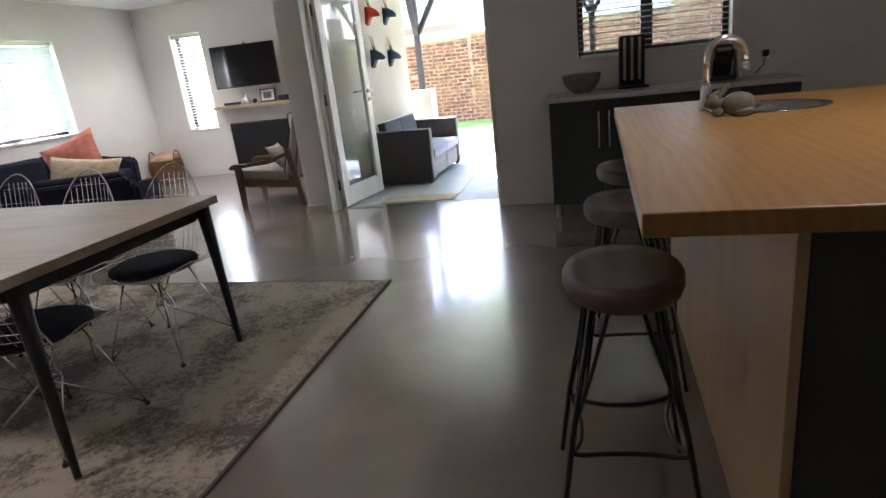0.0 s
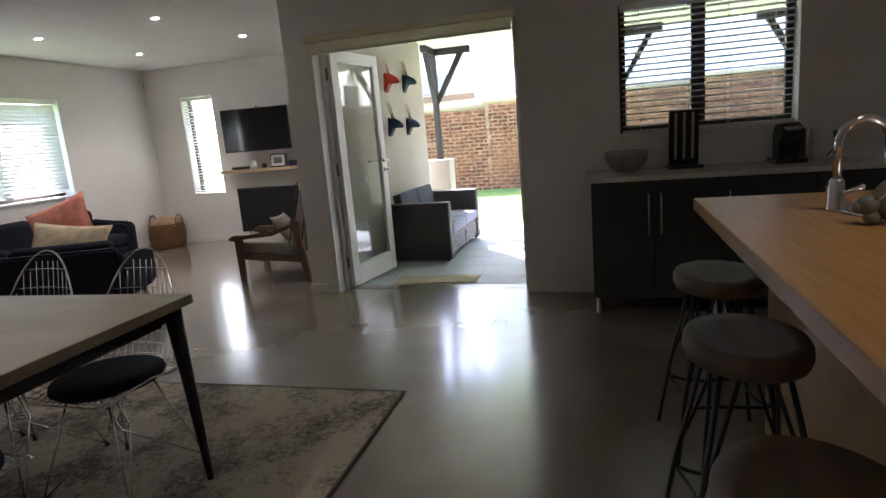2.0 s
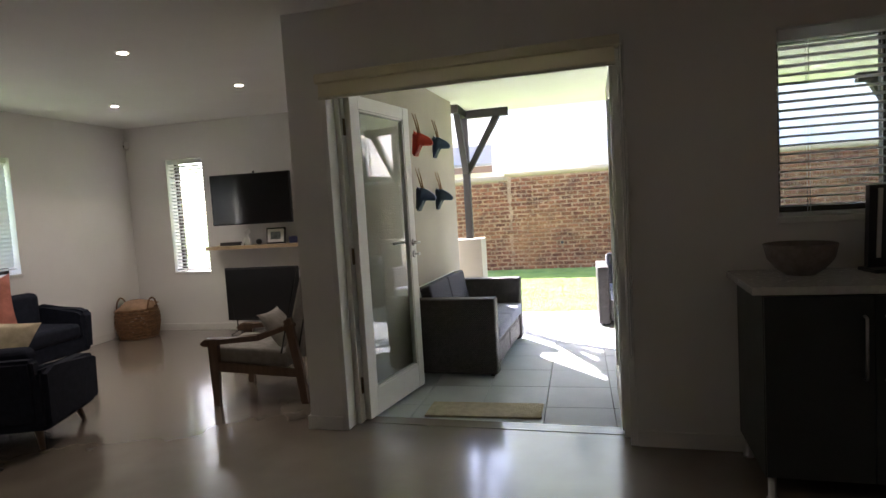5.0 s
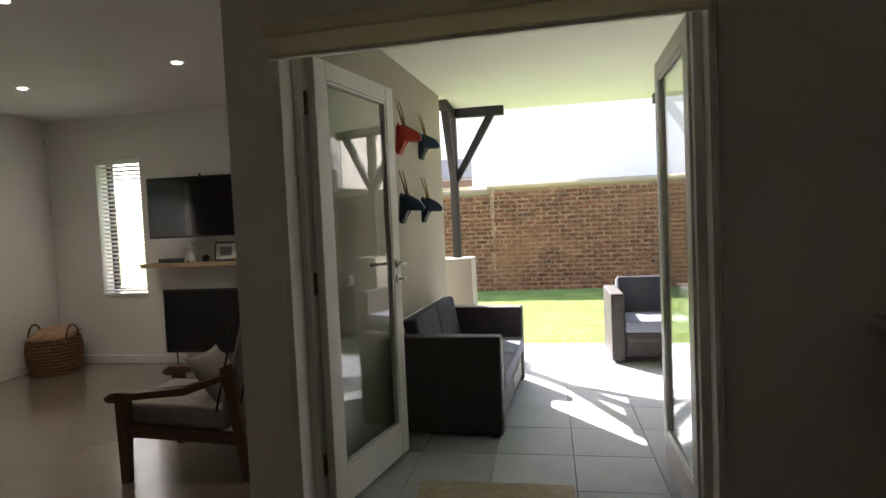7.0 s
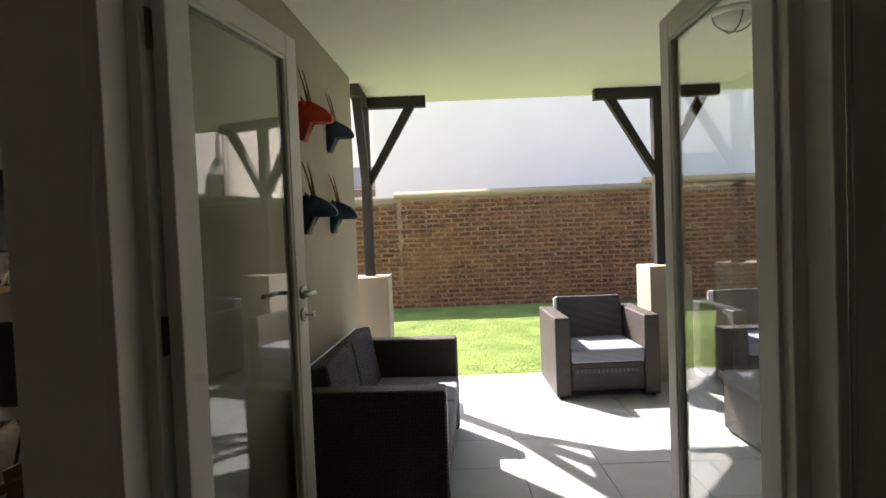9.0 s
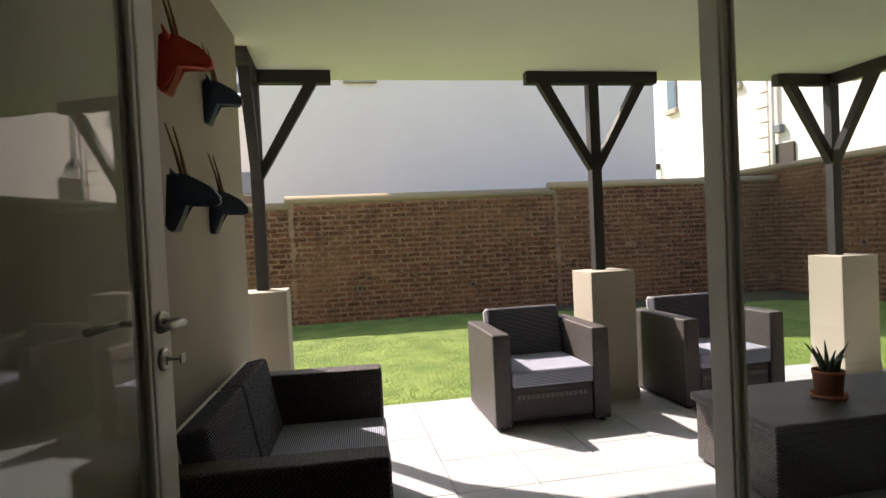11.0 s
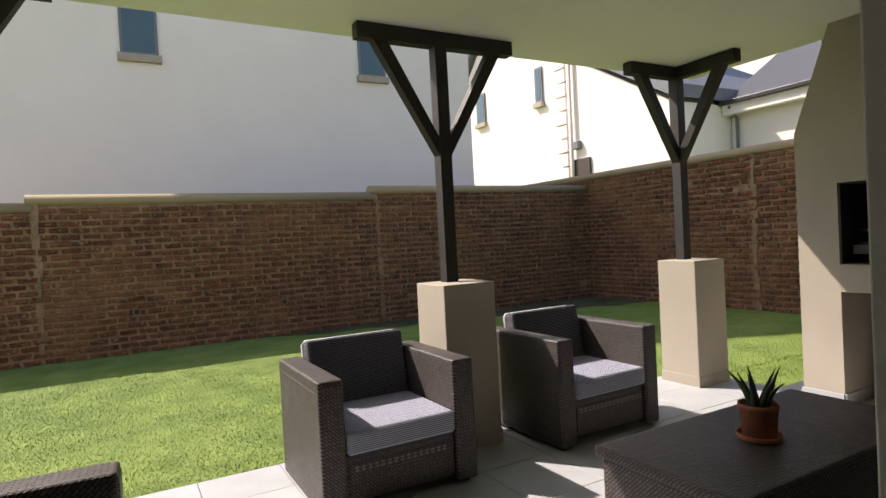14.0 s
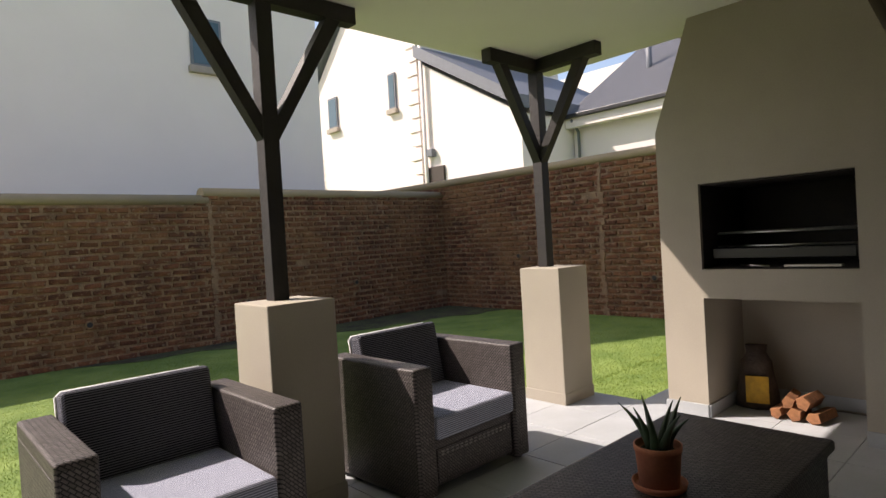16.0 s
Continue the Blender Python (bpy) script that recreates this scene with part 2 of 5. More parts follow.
def stripes(name, c0, c1, axis, pitch, rough=0.95):
    """Woven cloth with thin stripes across one axis of the object."""
    m = paint(name, c0, rough, vary=0.1, scale=9, bump=0.2, fine=400, spec=0.15)
    n, l = m.node_tree.nodes, m.node_tree.links
    co, w, mx = n.new("ShaderNodeTexCoord"), n.new("ShaderNodeTexWave"), n.new("ShaderNodeMix")
    w.wave_type, w.bands_direction = "BANDS", axis
    w.inputs["Scale"].default_value, w.inputs["Distortion"].default_value = 0.314 / pitch, 0.0
    sp, cb, ad = n.new("ShaderNodeSeparateXYZ"), n.new("ShaderNodeCombineXYZ"), n.new("ShaderNodeMath")
    l.new(co.outputs["Object"], sp.inputs[0]), l.new(sp.outputs[1], ad.inputs[0]), l.new(sp.outputs[2], ad.inputs[1])
    l.new(ad.outputs[0], cb.inputs[2]), l.new(sp.outputs[0], cb.inputs[0]), l.new(sp.outputs[1], cb.inputs[1])
    l.new(cb.outputs[0], w.inputs[0])
    mx.data_type = "RGBA"
    mx.inputs[6].default_value, mx.inputs[7].default_value = (*c0, 1), (*c1, 1)
    st = n.new("ShaderNodeMapRange")
    st.inputs[1].default_value, st.inputs[2].default_value = 0.5, 0.8
    l.new(w.outputs["Fac"], st.inputs[0]), l.new(st.outputs[0], mx.inputs[0]), l.new(mx.outputs[2], n["Principled BSDF"].inputs["Base Color"])
    return m


def grained(name, c0, c1, axis_scale, rough, ring=2.2):
    """Long wood grain with cathedral figures."""
    m = paint(name, c0, rough, vary=0.1, bump=0.08, fine=50, stretch=axis_scale)
    n, l = m.node_tree.nodes, m.node_tree.links
    co, mp, w = n.new("ShaderNodeTexCoord"), n.new("ShaderNodeMapping"), n.new("ShaderNodeTexWave")
    mp.inputs["Scale"].default_value = axis_scale
    w.wave_type, w.bands_direction = "BANDS", "X"
    w.inputs["Scale"].default_value, w.inputs["Distortion"].default_value = ring, 14.0
    w.inputs["Detail"].default_value, w.inputs["Detail Scale"].default_value = 3.0, 0.6
    l.new(co.outputs["Object"], mp.inputs[0]), l.new(mp.outputs[0], w.inputs[0])
    mx = n.new("ShaderNodeMix")
    mx.data_type = "RGBA"
    mx.inputs[6].default_value, mx.inputs[7].default_value = (*c0, 1), (*c1, 1)
    fib, com = n.new("ShaderNodeTexNoise"), n.new("ShaderNodeMath")
    fib.inputs["Scale"].default_value, fib.inputs["Detail"].default_value = 9.0, 6
    com.operation = "MULTIPLY"
    l.new(mp.outputs[0], fib.inputs[0]), l.new(fib.outputs[0], com.inputs[0]), l.new(w.outputs["Fac"], com.inputs[1])
    l.new(com.outputs[0], mx.inputs[0]), l.new(mx.outputs[2], n["Principled BSDF"].inputs["Base Color"])
    return m


def glass(name, tint=(0.93, 0.96, 0.95), rough=0.0):
    """A thin pane: clear to look through, with a mirror's sheen at the surface."""
    m = bpy.data.materials.new(name)
    m.use_nodes = True
    n, l = m.node_tree.nodes, m.node_tree.links
    n.remove(n["Principled BSDF"])
    tr, gl, mx, fr = n.new("ShaderNodeBsdfTransparent"), n.new("ShaderNodeBsdfGlossy"), n.new("ShaderNodeMixShader"), n.new("ShaderNodeMath")
    lw, pw = n.new("ShaderNodeLayerWeight"), n.new("ShaderNodeMath")
    lw.inputs[0].default_value = 0.5
    pw.operation, fr.operation = "POWER", "MULTIPLY_ADD"
    pw.inputs[1].default_value, fr.inputs[1].default_value, fr.inputs[2].default_value = 4.0, 0.9, 0.035
    l.new(lw.outputs["Facing"], pw.inputs[0]), l.new(pw.outputs[0], fr.inputs[0])
    tr.inputs[0].default_value = (*tint, 1)
    gl.inputs["Roughness"].default_value = rough
    l.new(fr.outputs[0], mx.inputs[0]), l.new(tr.outputs[0], mx.inputs[1]), l.new(gl.outputs[0], mx.inputs[2])
    l.new(mx.outputs[0], n["Material Output"].inputs[0])
    return m


def glow(name, color, power):
    m = bpy.data.materials.new(name)
    m.use_nodes = True
    b = m.node_tree.nodes["Principled BSDF"]
    b.inputs["Emission Color"].default_value, b.inputs["Emission Strength"].default_value = (*color, 1), power
    return m


WICKER = weave("brown_wicker", (0.135, 0.116, 0.110), (0.080, 0.068, 0.064), 0.024)
# one cloth twice: shade painted dark into the backs, sun painted pale into the seats
STRIPE_SHADED = stripes("striped_cloth_shaded", (0.020, 0.020, 0.027), (0.20, 0.20, 0.235), "Z", 0.0095)
STRIPE_SUNLIT = stripes("striped_cloth_sunlit", (0.155, 0.165, 0.21), (0.46, 0.48, 0.58), "Z", 0.0095)
# pale colour stands for lit tiles showing through the vent holes
VENT_LIT = paint("lit_vent_holes", (0.24, 0.22, 0.21), 0.8, vary=0.2, bump=0)
PIPE = paint("pale_piping", (0.78, 0.78, 0.76), 0.9, bump=0.05)
GLASS = glass("clear_glass")
OAK_TOP = grained("oiled_oak", (0.36, 0.190, 0.050), (0.27, 0.135, 0.034), (4.0, 0.45, 4.0), 0.45, 2.2)
OAK_SIDE = grained("oak_panel", (0.44, 0.30, 0.165), (0.33, 0.205, 0.10), (1.6, 1.6, 0.25), 0.5, 1.0)
TABLE_OAK = grained("washed_oak", (0.40, 0.31, 0.225), (0.27, 0.195, 0.13), (0.30, 3.0, 3.0), 0.38, 1.2)
STOOL_WOOD = grained("dark_washed_wood", (0.165, 0.115, 0.085), (0.095, 0.064, 0.047), (2.2, 0.8, 2.2), 0.52, 1.4)
CHAIR_WOOD = grained("brown_teak", (0.135, 0.078, 0.047), (0.085, 0.048, 0.029), (3.0, 3.0, 1.0), 0.45)
CHROME = paint("chrome", (0.72, 0.72, 0.72), 0.10, 1.0, vary=0.04, bump=0.0)
STEEL = paint("brushed_steel", (0.55, 0.54, 0.52), 0.32, 1.0, vary=0.08, bump=0.02)
BRASS = paint("aged_hinge", (0.20, 0.15, 0.10), 0.4, 1.0, vary=0.2)
GRANITE = paint("pale_stone_top", (0.62, 0.61, 0.58), 0.25, vary=0.08, scale=40, bump=0.0, fine=300)
SCREEN = paint("tv_screen", (0.006, 0.006, 0.007), 0.08, vary=0.1, bump=0.0)
PLASTIC = paint("black_plastic", (0.014, 0.014, 0.015), 0.3, vary=0.05, bump=0.005, rvar=0.0)
CLOTH_PINK = paint("salmon_cloth", (0.52, 0.20, 0.15), 0.95, vary=0.25, scale=14, bump=0.4, fine=260, spec=0.1)
CLOTH_CREAM = paint("cream_cloth", (0.50, 0.42, 0.29), 0.95, vary=0.22, scale=14, bump=0.4, fine=260, spec=0.1)
CLOTH_GREY = paint("grey_linen", (0.30, 0.28, 0.25), 0.95, vary=0.15, scale=20, bump=0.35, fine=260, spec=0.1)
CLOTH_WHITE = paint("blind_cloth", (0.70, 0.67, 0.58), 0.9, vary=0.04, bump=0.1, fine=300)
CANE = paint("woven_cane", (0.19, 0.095, 0.04), 0.7, vary=0.4, scale=30, bump=0.5, fine=120)
TERRA = paint("terracotta", (0.36, 0.125, 0.065), 0.85, vary=0.2, scale=8, bump=0.2, fine=90)
SOIL = paint("potting_soil", (0.03, 0.02, 0.014), 1.0, vary=0.5, fine=80, bump=0.9)
ALOE = paint("aloe_leaf", (0.030, 0.058, 0.028), 0.5, vary=0.3, scale=20, bump=0.2)
RED = paint("red_resin", (0.60, 0.045, 0.018), 0.5, vary=0.12, bump=0.1)
BLUE = paint("blue_resin", (0.022, 0.045, 0.085), 0.5, vary=0.2, bump=0.1)
HORN = paint("gilt_horn", (0.26, 0.13, 0.05), 0.5, vary=0.3, scale=30)
# soot of the fire box, and the painted shade inside the weep holes
SOOT_AND_SHADE = paint("soot_and_hole_shade", (0.018, 0.014, 0.012), 0.7, vary=0.5, scale=9, bump=0.3)
BAG = paint("yellow_sack", (0.42, 0.235, 0.015), 0.7, vary=0.25, scale=15, bump=0.5, fine=40)
BAGDARK = paint("brown_sack", (0.06, 0.04, 0.03), 0.8, vary=0.4, scale=12, bump=0.5)
LOG = paint("split_log", (0.27, 0.115, 0.05), 0.9, vary=0.35, scale=20, bump=0.5)
CERAMIC = paint("celadon_glaze", (0.17, 0.17, 0.13), 0.12, vary=0.12, scale=20, bump=0.02)
BOWL = paint("turned_bowl", (0.26, 0.22, 0.19), 0.5, vary=0.2, scale=20)
JUTE = paint("doormat_fibre", (0.44, 0.37, 0.26), 1.0, vary=0.15, scale=20, bump=0.8, fine=160)
ROOF = paint("grey_roof_sheet", (0.17, 0.17, 0.18), 0.45, vary=0.08, scale=2, bump=0.02)
FLASH = paint("slate_flashing", (0.14, 0.15, 0.17), 0.5, vary=0.06)
PANE_BLUE = paint("window_pane", (0.06, 0.11, 0.14), 0.06, vary=0.05, bump=0.0)
SILLM = paint("stone_sill", (0.36, 0.31, 0.26), 0.9, vary=0.1)
LAMP = glow("lamp_glass", (1.0, 0.93, 0.82), 14.0)

# rug: pale ground with worn dark patches that break up into specks
n, l = RUGM.node_tree.nodes, RUGM.node_tree.links
co, big, spk, mul, rmp = n.new("ShaderNodeTexCoord"), n.new("ShaderNodeTexNoise"), n.new("ShaderNodeTexNoise"), n.new("ShaderNodeMath"), n.new("ShaderNodeValToRGB")
big.inputs["Scale"].default_value, big.inputs["Detail"].default_value, big.inputs["Roughness"].default_value = 2.1, 3, 0.6
spk.inputs["Scale"].default_value, spk.inputs["Detail"].default_value, spk.inputs["Roughness"].default_value = 38, 5, 0.75
mul.operation = "MULTIPLY_ADD"
mul.inputs[1].default_value = 0.75
l.new(co.outputs["Object"], big.inputs[0]), l.new(co.outputs["Object"], spk.inputs[0])
l.new(spk.outputs[0], mul.inputs[0]), l.new(big.outputs[0], mul.inputs[2])
rmp.color_ramp.elements[0].position, rmp.color_ramp.elements[0].color = 0.80, (0.42, 0.36, 0.28, 1)
rmp.color_ramp.elements[1].position, rmp.color_ramp.elements[1].color = 0.99, (0.115, 0.095, 0.075, 1)
l.new(mul.outputs[0], rmp.inputs[0]), l.new(rmp.outputs[0], n["Principled BSDF"].inputs["Base Color"])
EARTH = paint("garden_soil", (0.075, 0.050, 0.030), 1.0, vary=0.5, scale=4, bump=0.9, fine=40, other=(0.085, 0.095, 0.030))
BLADE = paint("grass_blade", (0.155, 0.265, 0.040), 0.7, vary=0.22, scale=1.2, bump=0, fine=40, other=(0.30, 0.365, 0.080), spec=0.2)


def thin_slat(name, color):
    """Thin white slats that let some light through."""
    m = paint(name, color, 0.5, vary=0.04, bump=0.02)
    n, l = m.node_tree.nodes, m.node_tree.links
    tl, mx = n.new("ShaderNodeBsdfTranslucent"), n.new("ShaderNodeMixShader")
    tl.inputs[0].default_value = (*color, 1)
    mx.inputs[0].default_value = 0.45
    l.new(n["Principled BSDF"].outputs[0], mx.inputs[1]), l.new(tl.outputs[0], mx.inputs[2]), l.new(mx.outputs[0], n["Material Output"].inputs[0])
    return m


SLAT_THIN = thin_slat("thin_blind_slat", (0.80, 0.79, 0.78))
BLIND_CLOTH = thin_slat("roller_blind_cloth", (0.78, 0.72, 0.58))

# ---- structure ----
H_IN, H_OUT = 2.52, 2.43
ASKEW = Matrix.Translation((-2.265, 5.09, 0)) @ Matrix.Rotation(radians(-3.0), 4, "Z") @ Matrix.Translation((2.265, -5.09, 0))
BESIDE = Matrix.Translation((-0.165, 4.40, 0)) @ Matrix.Rotation(radians(-3.0), 4, "Z") @ Matrix.Translation((0.165, -4.40, 0))


def turned(ob, m):
    ob.matrix_basis = m @ ob.matrix_basis
    return ob


b = B(); prism(b, [(-6.5, -2.2), (2.9, -2.2), (2.9, 5.03), (-2.5, 5.30), (-2.5, 8.07), (-6.5, 8.07)], "z", -0.2, 0.0)
structure("floor", b, SCREED, "polished grey-brown screed floor with soft stains")
b = B(); bx(b, -6.5, -2.2, H_IN, 2.9, 5.09, H_IN + 0.1); bx(b, -6.5, 5.09, H_IN, -2.52, 8.07, H_IN + 0.1)
structure("ceiling", b, CEIL, "smooth white painted ceiling")


def wall_x(name, x0, x1, y0, y1, z1, holes, mat, label):
    """A wall along x, with holes (x0, x1, z0, z1) through it."""
    b = B()
    xs = x0
    for h0, h1, a, c in sorted(holes):
        bx(b, xs, y0, 0, h0, y1, z1)
        if a > 0:
            bx(b, h0, y0, 0, h1, y1, a)
        bx(b, h0, y0, c, h1, y1, z1)
        xs = h1
    bx(b, xs, y0, 0, x1, y1, z1)
    bmesh.ops.remove_doubles(b, verts=b.verts, dist=1e-5)
    return structure(name, b, mat, label)


DX0, DX1, DH = -2.265, -0.61, 2.12
turned(wall_x("wall_patio_side", -2.52, 2.9, 5.09, 5.26, 2.62, [(DX0, DX1, 0, DH), (0.113, 1.245, 1.18, 2.08)], WALL, "white painted wall with the patio doors and a window"), ASKEW)
turned(wall_x("wall_patio_outside", -2.284, 3.5, 5.262, 5.34, 2.62, [(DX0, DX1, 0, DH), (0.113, 1.245, 1.18, 2.08)], OUTWALL, "beige plastered outside of the house wall"), ASKEW)
wall_x("wall_tv", -6.5, -2.52, 8.07, 8.30, 2.62, [(-5.72, -5.22, 0.72, 2.1)], WALL, "white painted living room wall with a tall narrow window")
b = B(); bx(b, -2.52, 5.26, 0, -2.40, 8.30, 2.62)
structure("wall_lounge", b, WALL, "white painted end wall of the living room")
b = B(); prism(b, [(-2.398, 5.262), (-2.285, 5.262), (-2.12, 8.0), (-2.398, 8.0)], "z", -0.2, 2.62)
structure("wall_trophy", b, OUTWALL, "beige plastered patio wall with animal heads")
b = B()
for y0, y1, z0, z1 in ((-2.2, 4.3, 0, 2.62), (6.52, 8.3, 0, 2.62), (4.3, 6.52, 0, 0.92), (4.3, 6.52, 2.07, 2.62)):
    bx(b, -6.5, y0, z0, -6.27, y1, z1)
structure("wall_left", b, WALL, "white painted wall with a wide window")
b = B(); bx(b, -6.5, -2.4, 0, 3.1, -2.2, 2.62)
structure("wall_back", b, WALL, "white painted rear wall")
b = B(); bx(b, 2.9, -2.4, 0, 3.1, 5.34, 2.62)
structure("wall_kitchen", b, WALL, "white painted kitchen wall")
b = B(); bx(b, -2.396, 5.02, -0.3, 3.36, 7.9, -0.024); bx(b, -2.396, 7.9, -0.3, 2.77, 8.87, -0.024)
structure("patio_slab", b, GROUT, "grey grouted base of the patio")
b = B(); prism(b, [(-2.28, 5.342), (2.93, 5.068), (2.93, 8.91), (-2.155, 8.91), (-2.155, 7.98), (-2.28, 7.98)], "z", H_OUT, H_OUT + 0.35)
structure("ceiling_patio", b, SOFFIT, "cream painted patio ceiling")
b = B(); bx(b, -300, -300, -0.6, 300, 400, -0.12)
structure("ground", b, GRASS, "mown lawn")
# unseen wall and roof strip, added to darken the patio's right end
b = B(); bx(b, 3.37, 5.342, -0.2, 3.5, 7.9, 2.8); bx(b, 2.932, 5.342, 2.47, 3.368, 7.9, 2.8)
structure("wall_patio_end", b, OUTWALL, "unseen beige end wall, added to keep light off the patio")

# ---- doors, windows, trim ----
FRAME_Y0, FRAME_Y1 = 5.20, 5.32
b = B()
bx(b, DX0 - 0.002, FRAME_Y0, -0.01, DX0 + 0.035, FRAME_Y1, 2.115, 0.004); bx(b, DX1 - 0.035, FRAME_Y0, -0.01, DX1 + 0.002, FRAME_Y1, 2.115, 0.004)
bx(b, DX0 + 0.035, FRAME_Y0, 2.07, DX1 - 0.035, FRAME_Y1, 2.115, 0.004)
bx(b, DX0 - 0.03, 5.082, 0, DX0 + 0.004, 5.10, 2.12, 0.004); bx(b, DX1 - 0.004, 5.082, 0, DX1 + 0.03, 5.10, 2.12, 0.004)
turned(structure("door_frame", b, WHITE, "white painted timber frame of the patio doors"), ASKEW)
b = B(); bx(b, DX0 + 0.035, 5.22, -0.02, DX1 - 0.035, 5.33, 0.003, 0.001)
turned(structure("door_sill", b, SCREED, "low screed threshold of the patio doors"), ASKEW)


def door(name, hinge, free, side, label, w, active):
    """A glazed leaf from its hinge to its free edge; local x runs along the leaf."""
    d = Vector(free) - Vector(hinge)
    ang = math.degrees(math.atan2(d.y, d.x))
    t = thing(name, label, "door", pose(hinge[0], hinge[1], 0.015, 0, 0, ang), kind="structure")
    h, s, k = 2.04, 0.085, 0.021
    b = B(); bx(b, 0, -k, 0, s + 0.01, k, h, 0.004); part("stile", b, WHITE, t)
    b = B(); bx(b, w - s, -k, 0, w, k, h, 0.004); part("stile", b, WHITE, t)
    b = B(); bx(b, s + 0.01, -k + 0.001, h - s, w - s, k - 0.001, h, 0.003); part("rail", b, WHITE, t)
    b = B(); bx(b, s + 0.01, -k + 0.001, 0, w - s, k - 0.001, 0.17, 0.003); part("rail", b, WHITE, t)
    b = B()
    for e in (-1, 1):
        y0, y1 = sorted((e * 0.006, e * 0.017))
        bx(b, s + 0.01, y0, 0.17, s + 0.024, y1, h - s, 0.003); bx(b, w - s - 0.014, y0, 0.17, w - s, y1, h - s, 0.003)
        bx(b, s + 0.024, y0, 0.17, w - s - 0.014, y1, 0.184, 0.003); bx(b, s + 0.024, y0, h - s - 0.014, w - s - 0.014, y1, h - s, 0.003)
    part("glazing_bead", b, WHITE, t)
    b = B(); bx(b, s + 0.008, -0.003, 0.168, w - s + 0.002, 0.003, h - s + 0.002)
    g = part("pane", b, GLASS, t, "clear glass pane"); g.visible_shadow = False
    for z in (0.22, 1.04, 1.84):
        b = B(); bx(b, -0.014, side * 0.024 - 0.006, z - 0.05, 0.035, side * 0.024 + 0.006, z + 0.05, 0.002); tube(b, [(-0.008, side * 0.03, z - 0.052), (-0.008, side * 0.03, z + 0.052)], 0.008)
        part("hinge", b, BRASS, t, "aged brass butt hinge")
    if not active:
        return t
    for e in (-1, 1):
        b = B(); lathe(b, [(0.026, 0), (0.026, 0.006), (0.02, 0.009)], 20)
        rose = part("rose", b, STEEL, t, "round steel rose", pose(w - 0.045, e * k, 1.07, -e * 90, 0, 0))
        b = B(); tube(b, [(w - 0.045, e * k, 1.07), (w - 0.045, e * (k + 0.05), 1.07), (w - 0.055, e * (k + 0.056), 1.07), (w - 0.165, e * (k + 0.056), 1.07)], 0.009, 10)
        part("lever_handle", b, STEEL, t, "brushed steel lever handle")
        b = B(); lathe(b, [(0.026, 0), (0.026, 0.006), (0.02, 0.009)], 20); bx(b, -0.004, -0.012, 0.009, 0.004, 0.008, 0.012)
        part("keyhole_plate", b, STEEL, t, "round steel keyhole plate", pose(w - 0.045, e * k, 0.985, -e * 90, 0, 0))
    b = B(); tube(b, [(w - 0.045, -side * (k + 0.01), 0.985), (w - 0.045, -side * (k + 0.045), 0.985)], 0.004); bx(b, w - 0.057, -side * (k + 0.045) - 0.002, 0.975, w - 0.033, -side * (k + 0.045) + 0.002, 0.997, 0.002)
    part("key", b, STEEL, t)
    return t


door("door_1", (-2.192, 5.235), (-2.035, 6.008), 1, "white glazed patio door standing open against the wall", 0.768, True)
door("door_2", (-0.628, 5.165), (-0.612, 5.95), -1, "white glazed patio door standing open", 0.785, False)

# roller blind over the doors
t = thing("roller_blind", "cream roller blind drawn up above the patio doors", "blind", ASKEW @ pose(0, 5.088, 2.05))
b = B(); bx(b, -2.29, -0.085, 0.03, -0.60, 0, 0.085, 0.008); part("cassette", b, BLIND_CLOTH, t)
b = B(); bx(b, -2.275, -0.062, -0.045, -0.625, -0.056, 0.03); part("cloth", b, BLIND_CLOTH, t)
b = B(); bx(b, -2.277, -0.070, -0.062, -0.623, -0.050, -0.044, 0.005); part("bottom_bar", b, CLOTH_WHITE, t)
b = B(); tube(b, [(-0.605, -0.04, 0.04), (-0.603, -0.03, -1.55), (-0.598, -0.02, -1.57), (-0.592, -0.03, -1.55), (-0.592, -0.04, 0.04)], 0.0022, 5); part("bead_chain", b, STEEL, t)

# skirting
b = B()
for x0, y0, x1, y1 in ((-2.536, 5.09, -2.52, 8.07), (-6.27, 8.054, -2.536, 8.07), (-6.27, -2.2, -6.254, 8.054), (-6.254, -2.2, 2.9, -2.184)):
    bx(b, x0, y0, 0, x1, y1, 0.085, 0.004)
structure("baseboard", b, WHITE, "white painted skirting board")
b = B(); bx(b, -2.535, 5.074, 0, DX0 - 0.03, 5.09, 0.085, 0.004); bx(b, DX1 + 0.03, 5.074, 0, 2.9, 5.09, 0.085, 0.004)
turned(structure("baseboard_patio_side", b, WHITE, "white painted skirting board beside the patio doors"), ASKEW)


